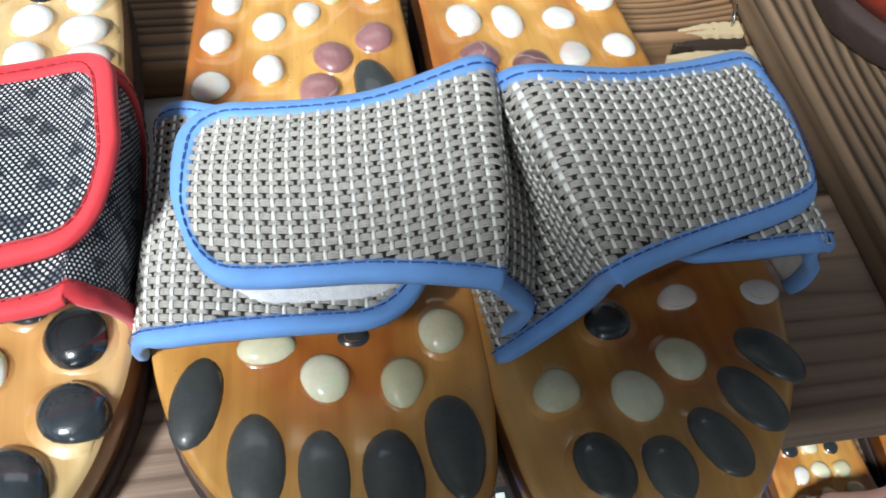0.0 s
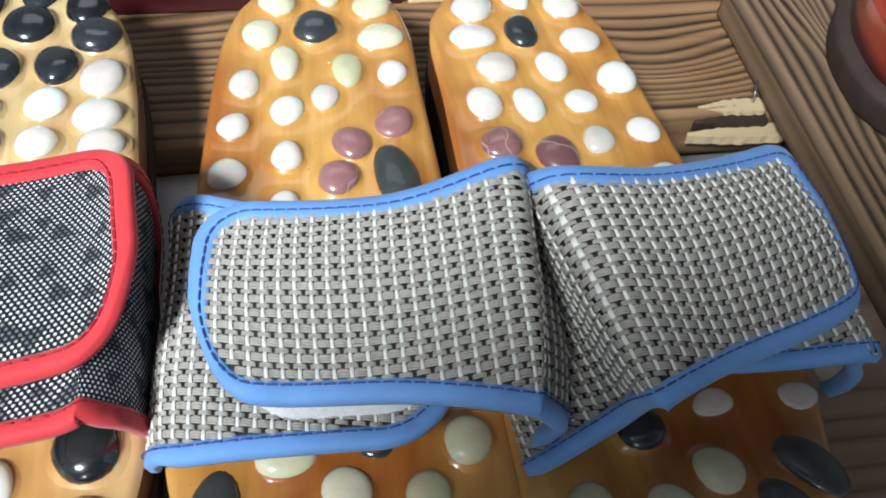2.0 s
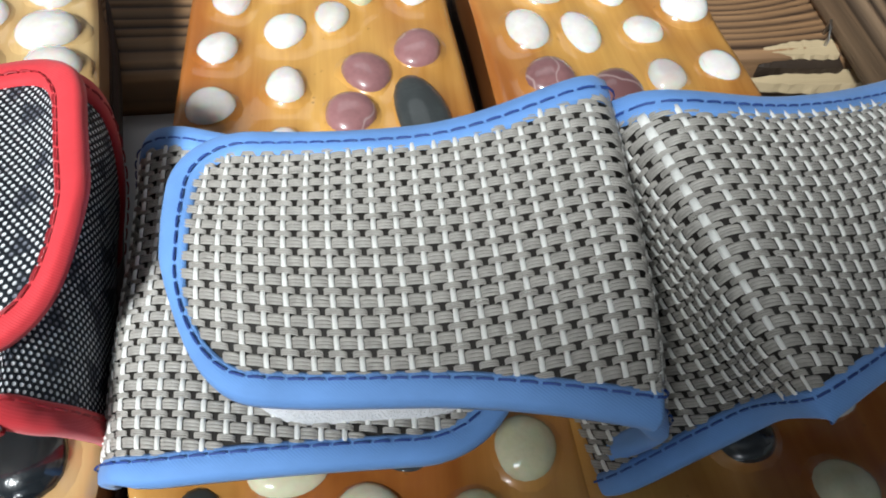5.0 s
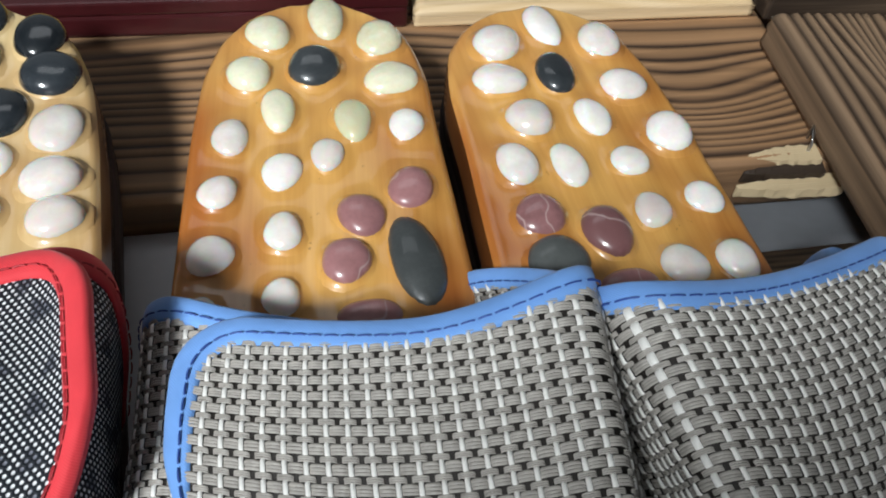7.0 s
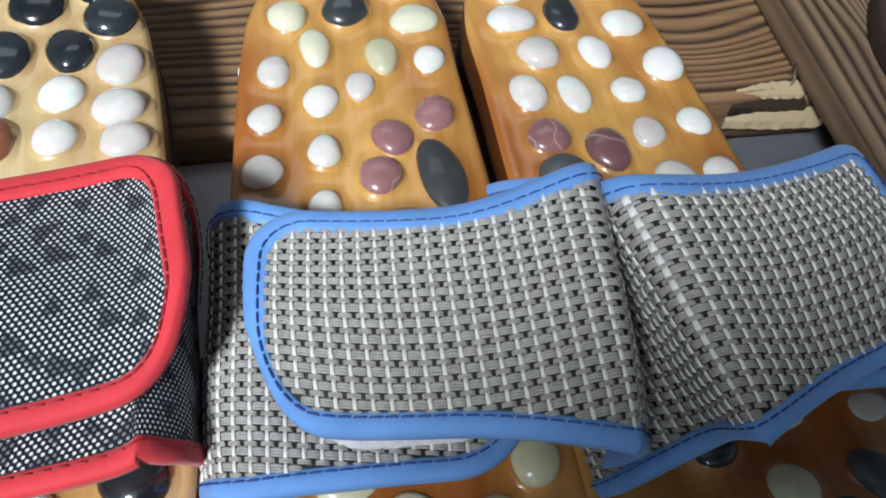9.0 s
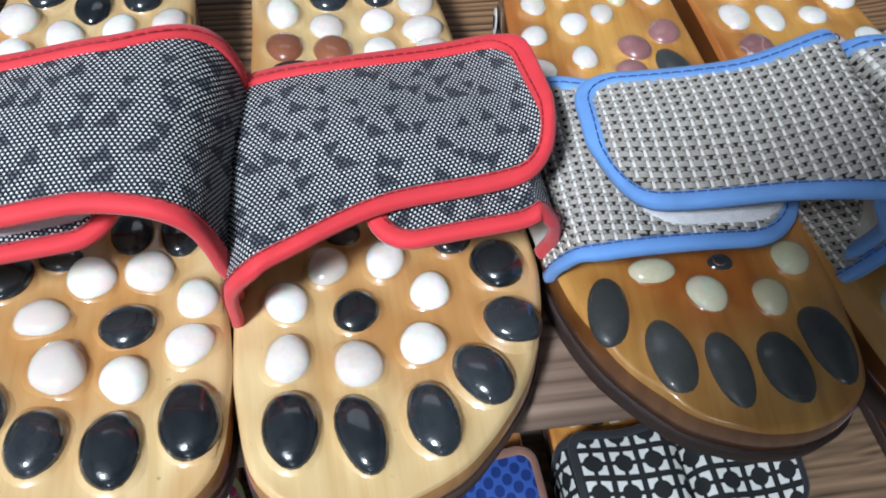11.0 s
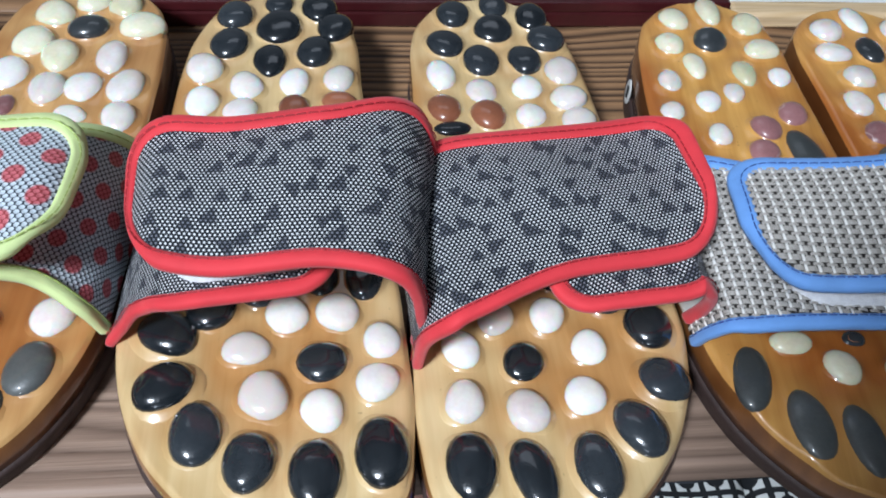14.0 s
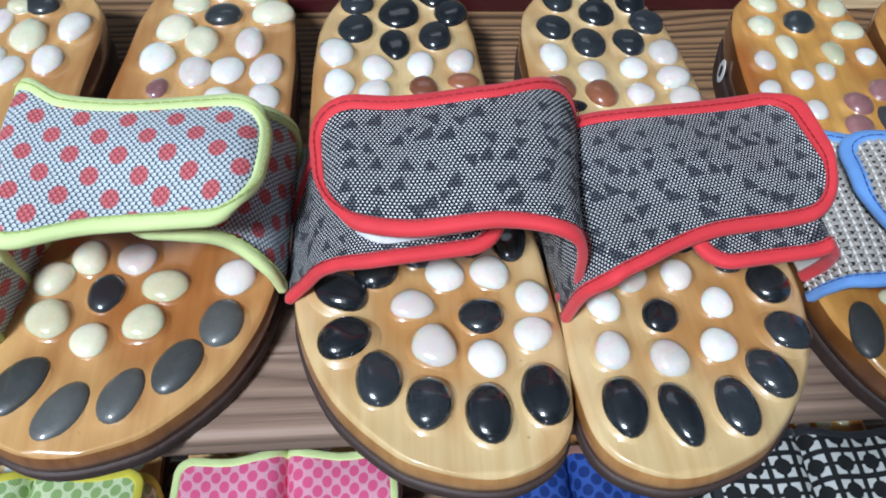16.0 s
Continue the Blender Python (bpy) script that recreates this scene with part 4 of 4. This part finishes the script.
BLACK_LEFT_TOE = [
    ("black", -28.3, 69, 8.3, 9.9, 60), ("black", -16.1, 78.1, 8.1, 8.6, 0), ("black", -27.3, 50.1, 8.1, 10.2, -65),
    ("black", -16, 34.5, 7.9, 10.8, 0), ("black", -0, 24.9, 8.2, 9.3, 0), ("black", 19, 20.9, 8.2, 10.5, 0),
    ("black", 38.1, 26.7, 8.5, 11.3, 0), ("white", -3.8, 62.9, 7.5, 6.6, 0), ("white", 8.1, 75.6, 7.2, 7.8, 0),
    ("white", 24.6, 76, 7.1, 8, 0), ("white", 38.6, 64.9, 6.5, 6.7, 0), ("black", 19.9, 57.5, 8, 7.7, 0), ("white", 2.8, 46.1, 7.7, 8.5, 0),
    ("white", 37, 49.9, 6.8, 7.2, 0), ("white", 20.5, 40.7, 6.8, 7.5, 0), ("black", -1.4, 83.5, 6.6, 5.1, 0),
    ("black", 18.3, 91.4, 6.4, 9.3, 0), ("black", 33.3, 91, 6.8, 10.6, 0),
]

BLACK_LEFT_HEEL = [
    ("black", -22.3, 234.6, 8.5, 9.2, 0), ("black", -2.9, 226.3, 10.2, 11.1, 0), ("black", -3.8, 242.7, 6.8, 7.1, 0),
    ("black", 13.9, 239.2, 8.1, 9.3, 0), ("black", 21.1, 225.8, 8.4, 9.2, 0), ("black", -23, 214.8, 8.4, 10.2, 0),
    ("black", 12.9, 209.4, 8.1, 9.9, 0), ("black", -5.5, 203.7, 7.2, 10.5, 0), ("white", -31.7, 198.1, 7.6, 9.5, 0),
    ("white", -13.9, 187.6, 7, 8.3, 0), ("white", 5.3, 190, 6.6, 8.4, 0), ("white", 23.3, 192.5, 6.4, 8.5, 0),
    ("white", -30.4, 177.4, 7.3, 8.4, 0), ("white", -15, 173.1, 7, 7.1, 0), ("brown", 5.9, 174.6, 6.4, 7.1, 0),
    ("brown", 23.4, 178.6, 7.2, 5.5, 0),
]

BLACK_RIGHT_TOE = [
    ("white", -31.5, 64.2, 6.5, 7.2, 0), ("white", -18.5, 75.1, 6.4, 7, 0), ("white", -1.2, 74.5, 6.2, 7.1, 0),
    ("black", -12.4, 57.7, 7, 7.3, 0), ("white", 9.9, 61.1, 6, 7.1, 0), ("white", -33.1, 45.6, 6.5, 7.6, 0),
    ("white", -14.2, 40.6, 7.2, 7.3, 0), ("white", 4.5, 44, 6.6, 7.3, 0), ("black", 31.5, 67.3, 8.4, 8.9, 0),
    ("black", 31.2, 47, 7.8, 9.3, 60), ("black", 19, 31.5, 7.6, 10.6, 20), ("black", 3, 21, 7.2, 11.4, 10),
    ("black", -16.4, 20.5, 6.8, 11.8, 8), ("black", -34.2, 24.9, 8.1, 10.8, 0), ("black", 20.1, 79.1, 6.7, 6.4, 0),
    ("black", 4.8, 88.5, 5.8, 5.2, 0), ("black", -12.5, 87.1, 5.8, 5.8, 0),
]

BLACK_RIGHT_HEEL = [
    ("black", -9.1, 237.9, 8.1, 9.2, 0), ("black", 9.9, 244, 6.9, 9.5, 0), ("black", 25.8, 233.7, 7.8, 9.2, 0),
    ("black", 7.3, 226.6, 9.3, 9.3, 0), ("black", -15.4, 217.4, 8.5, 8.9, 0), ("black", 29.4, 218, 8.4, 9.1, 0),
    ("black", -1.6, 205, 7.9, 10.5, 0), ("black", 17.2, 204.5, 7.6, 9.4, 0), ("white", 31.7, 196.8, 7.1, 9.2, 0),
    ("white", -20.1, 197.1, 6.7, 9, 0), ("white", -4.6, 186, 6.3, 8.3, 0), ("white", 14.8, 187.1, 6.6, 7.6, 0),
    ("white", 30.7, 179.3, 7.8, 7.4, 0), ("brown", -21.3, 177, 6.9, 8.6, 0), ("brown", -4, 171.7, 7.6, 8.5, 0),
    ("white", 13.1, 170, 6.2, 7.1, 0), ("white", 32.1, 166.3, 7.1, 7.1, 0), ("black", -19.6, 165.3, 7.6, 4.3, 0),
]

GREEN_RIGHT_TOE = [
    ("ink", -12.7, 59.3, 6.7, 8.1, 0), ("slate", 28.3, 47.3, 7.7, 9.9, -18), ("slate", 16, 30.9, 7, 11.8, -25),
    ("slate", -0, 20.2, 6.8, 10.4, -25), ("slate", -17.7, 14.8, 6.7, 12, -28), ("slate", -33.5, 23.8, 7.3, 12.6, -30),
    ("jade", -29.8, 48.8, 7.9, 8, 0), ("jade", -32, 65.5, 7.4, 7.3, 0), ("jade", -21.5, 74.7, 6.7, 7.6, 0),
    ("white", -5, 74.3, 6.9, 7.5, 0), ("jade", 7, 62.5, 8.8, 6.6, 0), ("jade", 2.4, 47.3, 7.1, 7.4, 0), ("jade", -14.5, 40.6, 6.2, 7.4, 0),
    ("white", 31, 66.3, 7.6, 7.7, 0),
]

GREEN_RIGHT_HEEL = [
    ("jade", -8.6, 224.4, 8.4, 8.9, 0), ("jade", 6.1, 234.2, 7.5, 8.7, 0), ("ink", 7.5, 215.2, 9, 8.1, 0),
    ("jade", 30, 217.4, 9.6, 8.9, 0), ("jade", -12.5, 204.6, 8.8, 9.2, 0), ("jade", 0.3, 195.8, 8.2, 9.6, 0),
    ("white", 21.5, 195.9, 7, 9.9, 0), ("white", -17.2, 184.3, 7.7, 10.5, 0), ("white", 0.2, 175.6, 7.1, 10, 0),
    ("white", 14.1, 176.8, 7.2, 9.2, 0), ("white", 30.6, 178, 7.7, 10, 0), ("purple", -14, 165.1, 4.6, 6.7, 0),
    ("white", 12.4, 160.7, 6.9, 5.4, 0), ("white", 31.6, 159.7, 7.1, 8.5, 0), ("jade", 20.1, 231.2, 8, 7.1, 0),
]

GREEN_LEFT_HEEL = [
    ("ink", -0.3, 230.3, 8.3, 7.3, 0), ("white", -14.4, 217.8, 5.4, 9.3, 0), ("jade", 1.6, 208.8, 8.5, 10.7, 0),
    ("white", 19.2, 217.1, 7.6, 9.6, 0), ("white", 15.3, 193.9, 7, 9.3, 0), ("white", 1.2, 185.9, 6.4, 9.1, 0),
    ("jade", -9.3, 229.3, 7, 6.4, 0), ("white", -24.4, 210.8, 6.8, 6.6, 0), ("white", -8.8, 192.9, 6.6, 6.8, 0),
]


def slipper(name, cx, cy, turn, side, wide, toe, heel, floor, stones, wood, edge, up, low, fabric, tape_mat, thread, label, group, woven=False, under=None, fine=True, seed=1, extra=0.0, flare=0.0, shows=4.0):
    """One massage slipper on its support at height floor; toe and heel: heights of the insole there."""
    ob = tagged(holder(name, pose(cx, cy, floor, 0, 0, turn)), label, "slipper", group)
    rnd = np.random.RandomState(seed)
    sole(ob, side, wide, toe - floor, heel - floor, 0.0, stones, wood, edge, rnd, fine, extra, flare)
    if up:
        strap(ob, up, low, fabric, tape_mat, thread, woven, under, "", shows)
    return ob


LIFT = -SHELF * 1000      # strap heights are given from z = 0; the slippers stand on the boards


def raised(flap):
    flap.z = flap.z + LIFT
    return flap


blue_words = "massage slipper, pebbled amber sole, grey woven strap bound in blue"
slipper("massage_slipper", -0.0118, 0.0923, -4.06, 1, (0.86, 1.0), 0.0121, 0.0328, SHELF, BLUE_LEFT_TOE + BLUE_LEFT_HEEL, AMBER, EDGE,
        raised(Flap([(50.9, 14.7, 52.7, 105.4), (58.1, 36.9, 47.3, 115.6), (48.1, 54.9, 44.1, 111.4), (45.4, 64.7, 37.8, 102.1), (18.8, 58.8, 45.7, 96.3), (-16.1, 50.1, 53.3, 104.9), (-27.4, 47.4, 65.4, 107.9)], 1, 0.0, 14.8, 1.5, (-4.5, 1.5))),
        raised(Flap([(-38.6, 14, 53.6, 118.4), (-38.4, 25.2, 49.3, 121.8), (-32.8, 36.4, 45.3, 120), (-13.6, 40.3, 44.6, 111.7), (32.5, 41.3, 45.3, 102.2)], 1, 0.0, 18.5, 0.5, (-4.5, 1.5))),
        None, BLUE_TAPE, BLUE_THREAD, blue_words, "blue slippers", True, seed=1, extra=-10, shows=6.5)
slipper("massage_slipper", 0.0910, 0.0874, 5.70, -1, (0.86, 1.0), 0.0123, 0.0328, SHELF, BLUE_RIGHT_TOE + BLUE_RIGHT_HEEL, AMBER, EDGE,
        raised(Flap([(43.4, 12.2, 55, 135.8), (43.3, 20.1, 51.1, 145.1), (29.8, 42.6, 48.8, 125.5), (28.9, 64.3, 40, 103), (1.4, 60.5, 49, 101.5), (-34.1, 53.9, 59.5, 110), (-43.5, 49.9, 72.1, 115.6)], -1, 0.0, 9.2, 1.5, (-4.5, 1.5))),
        raised(Flap([(-42.3, 14.1, 56.6, 123.2), (-41.7, 22.3, 53.4, 125.5), (-40.5, 32.6, 51.2, 124), (-36.4, 41.9, 50, 118.2), (-36.3, 49, 48.7, 111.6), (-16.9, 46.5, 52.5, 109.5), (4, 45.5, 57, 107)], -1, 0.0, 9, 0.5, (-4.5, 1.5))),
        None, BLUE_TAPE, BLUE_THREAD, blue_words, "blue slippers", True, seed=2, extra=-10)
# size sticker on the edge of the sole
seat = [o for o in bpy.data.objects if o.name.startswith("massage_slipper") and o.parent is None][0]
ring = [(math.cos(a), math.sin(a)) for a in np.linspace(0, 2 * math.pi, 24, endpoint=False)]
disc = part("sticker", [(0, 0.0035 * c, 0.0062 * s) for c, s in ring] + [(-0.0004, 0.0034 * c, 0.0061 * s) for c, s in ring], [tuple(range(24)), tuple(range(24, 48))] + [(k, (k + 1) % 24, 24 + (k + 1) % 24, 24 + k) for k in range(24)], STICKER, seat, "white oval sticker", False)
disc.matrix_basis = pose(-0.0372, 0.196, 0.017, 0, 0, 1)
v, f = box_mesh(-0.0008, -0.0003, -0.0011, 0.0011, -0.0028, 0.0028, 0)
part("sticker_print", v, f, INK, disc, "", False)
black_words = "massage slipper, pebbled honey wood sole, black mesh strap bound in red"
slipper("massage_slipper", -0.1894, 0.0878, -0.77, 1, 1.0, 0.0115, 0.0303, SHELF, BLACK_LEFT_TOE + BLACK_LEFT_HEEL, HONEY, EDGE_PALE,
        raised(Flap([(49.6, 13.5, 65.8, 100.7), (53.3, 36.9, 55.4, 112.6), (47, 66.2, 49.2, 117.7), (23.9, 72.4, 52.7, 108), (-6.2, 67.6, 54.5, 109.4), (-25.5, 66, 59.4, 111.4), (-35.2, 58.4, 70.4, 113.8)], 1, 0.0, 16.8, 1.5, (-4.0, 4.0))),
        raised(Flap([(-46.7, 14.5, 67.8, 112), (-41.5, 25.5, 65.7, 118), (-34, 40.3, 62, 118), (-17, 52.1, 55.5, 110), (25.5, 56.8, 58.7, 100)], 1, 0.0, 12, 0.5, (-4.5, 1.5))),
        BLACK_MESH, RED_TAPE, RED_THREAD, black_words, "black slippers", seed=3, extra=1, shows=2.5)
slipper("massage_slipper", -0.0897, 0.0858, 3.33, -1, 1.0, 0.0105, 0.0305, SHELF, BLACK_RIGHT_TOE + BLACK_RIGHT_HEEL, HONEY, EDGE_PALE,
        raised(Flap([(45.6, 15.2, 59.7, 113.9), (46, 37, 53, 116), (39.5, 50, 49, 118), (28.5, 53, 52.5, 122.5), (2, 55.9, 61.9, 122.2), (-37.3, 54, 67.4, 126.7), (-50.6, 60, 76.9, 127.2)], -1, 0.0, 16.6, 1.5, (-3.0, 1.5))),
        raised(Flap([(-46, 17.3, 67, 114.2), (-48, 29.3, 62, 123.9), (-46.5, 42.8, 57.5, 132.2), (-39.7, 51.9, 56, 129.7), (-32.4, 50.8, 54.5, 122.7), (-16, 51.2, 53.5, 115.4), (6.8, 51.3, 52.5, 109)], -1, 0.0, 12, 0.5, (-4.5, 1.5))),
        BLACK_MESH, RED_TAPE, RED_THREAD, black_words, "black slippers", seed=4, extra=1, shows=-5.0)
green_words = "massage slipper, pebbled brown sole, red-dotted mesh strap bound in lime"
slipper("massage_slipper", -0.2882, 0.1019, -2.76, -1, 1.0, 0.0108, 0.0293, SHELF, GREEN_RIGHT_TOE + GREEN_RIGHT_HEEL, RUST, EDGE,
        raised(Flap([(41.6, 14.4, 64.2, 118.3), (42.7, 39, 55.6, 118.6), (39.5, 63.2, 45.7, 114.3), (24.3, 65.8, 40.3, 102.2), (1.8, 65.5, 47.7, 100.5), (-34.1, 64.4, 52.5, 107.1), (-44, 57.8, 58.1, 107.4)], -1, 0.0, 17, 1.5, (-4.5, 1.5))),
        raised(Flap([(-47.4, 14.7, 61.5, 132.3), (-45.3, 29, 59.3, 135.5), (-34.7, 42.4, 61.2, 128.9), (-19.9, 50.9, 57.4, 117.6), (-1.2, 56.1, 54.3, 105.4)], -1, 0.0, 11.5, 0.5, (-4.5, 1.5))),
        DOT_MESH, LIME_TAPE, LIME_THREAD, green_words, "green slippers", False, RED_LINING, seed=5, extra=0, shows=-5.0)
slipper("massage_slipper", -0.3854, 0.0956, -8.20, 1, 1.0, 0.0108, 0.0293, SHELF, GREEN_LEFT_HEEL, RUST, EDGE,
        raised(upper_flap(47, 64, 62, 58, 2, -42, (58, 48, 40, 45, 49, 55), (100, 104, 106, 103, 101, 105), 1)),
        raised(lower_flap(-45, 54, 58, 60, 0, (66, 63, 58, 53, 52), (115, 120, 116, 106, 98), 1)),
        DOT_MESH, LIME_TAPE, LIME_THREAD, green_words, "green slippers", False, RED_LINING, seed=6, extra=0)


def scatter(rnd, kinds, v0, v1, side, wide, rows=0.017):
    """Stones in uneven rows between v0 and v1 mm from the toe."""
    out, v = [], v0
    while v < v1:
        o, i = sole_sides(v, wide)
        n = max(2, int((i - o - 14) / 17))
        for k in range(n):
            u = (o + 9 + (i - o - 18) * (k + 0.5 + rnd.uniform(-0.15, 0.15)) / n) * side
            out.append((kinds[rnd.randint(len(kinds))], float(u), float(v + rnd.uniform(-3, 3)), float(rnd.uniform(5.2, 6.8)), float(rnd.uniform(5.0, 7.2)), int(rnd.uniform(-30, 30))))
        v += rows * 1000
    return out


def lower_pair(x, y, wood, kinds, fabric, tape_mat, words, group, seed, turn=0.0, strapped=True):
    rnd = np.random.RandomState(seed)
    for side, dx in ((1, -0.041), (-1, 0.041)):
        up = upper_flap(40, 62, 60, 58, 2, -36, (48, 38, 30, 32, 36, 42), (108, 113, 115, 110, 107, 111), side)
        low = lower_flap(-40, 54, 57, 58, 2, (50, 46, 42, 38, 42), (104, 108, 112, 110, 106), side)
        slipper("massage_slipper", x + dx, y, turn, side, 0.86, LOWER + 0.016, LOWER + 0.036, LOWER, scatter(rnd, kinds, 14, 48, side, 0.84) + scatter(rnd, kinds, 118, 236, side, 0.84), wood, EDGE,
                up if strapped else None, low, fabric, tape_mat, None, words, group, False, None, False, seed + side)


warm = ("white", "white", "jade", "brown", "black", "white")
lower_pair(-0.2705, 0.158, HONEY, ("white", "brown", "white", "brown"), PINK_MESH, LIME_TAPE, "massage slipper, pebbled sole, pink mesh strap bound in lime", "pink slippers", 20)
lower_pair(-0.446, 0.152, HONEY, ("white", "purple", "white"), LIME_MESH, YELLOW_TAPE, "massage slipper, pebbled sole, lime mesh strap bound in yellow", "lime slippers", 30)
lower_pair(-0.068, 0.148, RUST, warm, BLUE_MESH, BROWN_TAPE, "massage slipper, pebbled sole, royal blue mesh strap bound in brown", "royal blue slippers", 40)
lower_pair(0.110, 0.153, AMBER, warm, TILE_CLOTH, BLACK_TAPE, "massage slipper, pebbled sole, black strap printed with pale squares", "black printed slippers", 50)
lower_pair(0.365, 0.085, AMBER, ("white", "jade", "purple", "white", "black"), BLUE_MESH, BROWN_TAPE, "massage slipper with amber sole set with many small pebbles", "amber slippers", 60)

# red lacquered slipper on the side board
rnd = np.random.RandomState(77)
slipper("massage_slipper", 0.198, 0.254, -50, 1, 0.86, SHELF + 0.046, SHELF + 0.062, SHELF + 0.0168, scatter(rnd, ("white", "jade", "white"), 30, 200, 1, 0.8), RED_LACQUER, RED_LACQUER,
        None, None, None, None, None, "massage slipper with red lacquered sole on a brown rubber base", "red slippers", seed=8, flare=0.006)
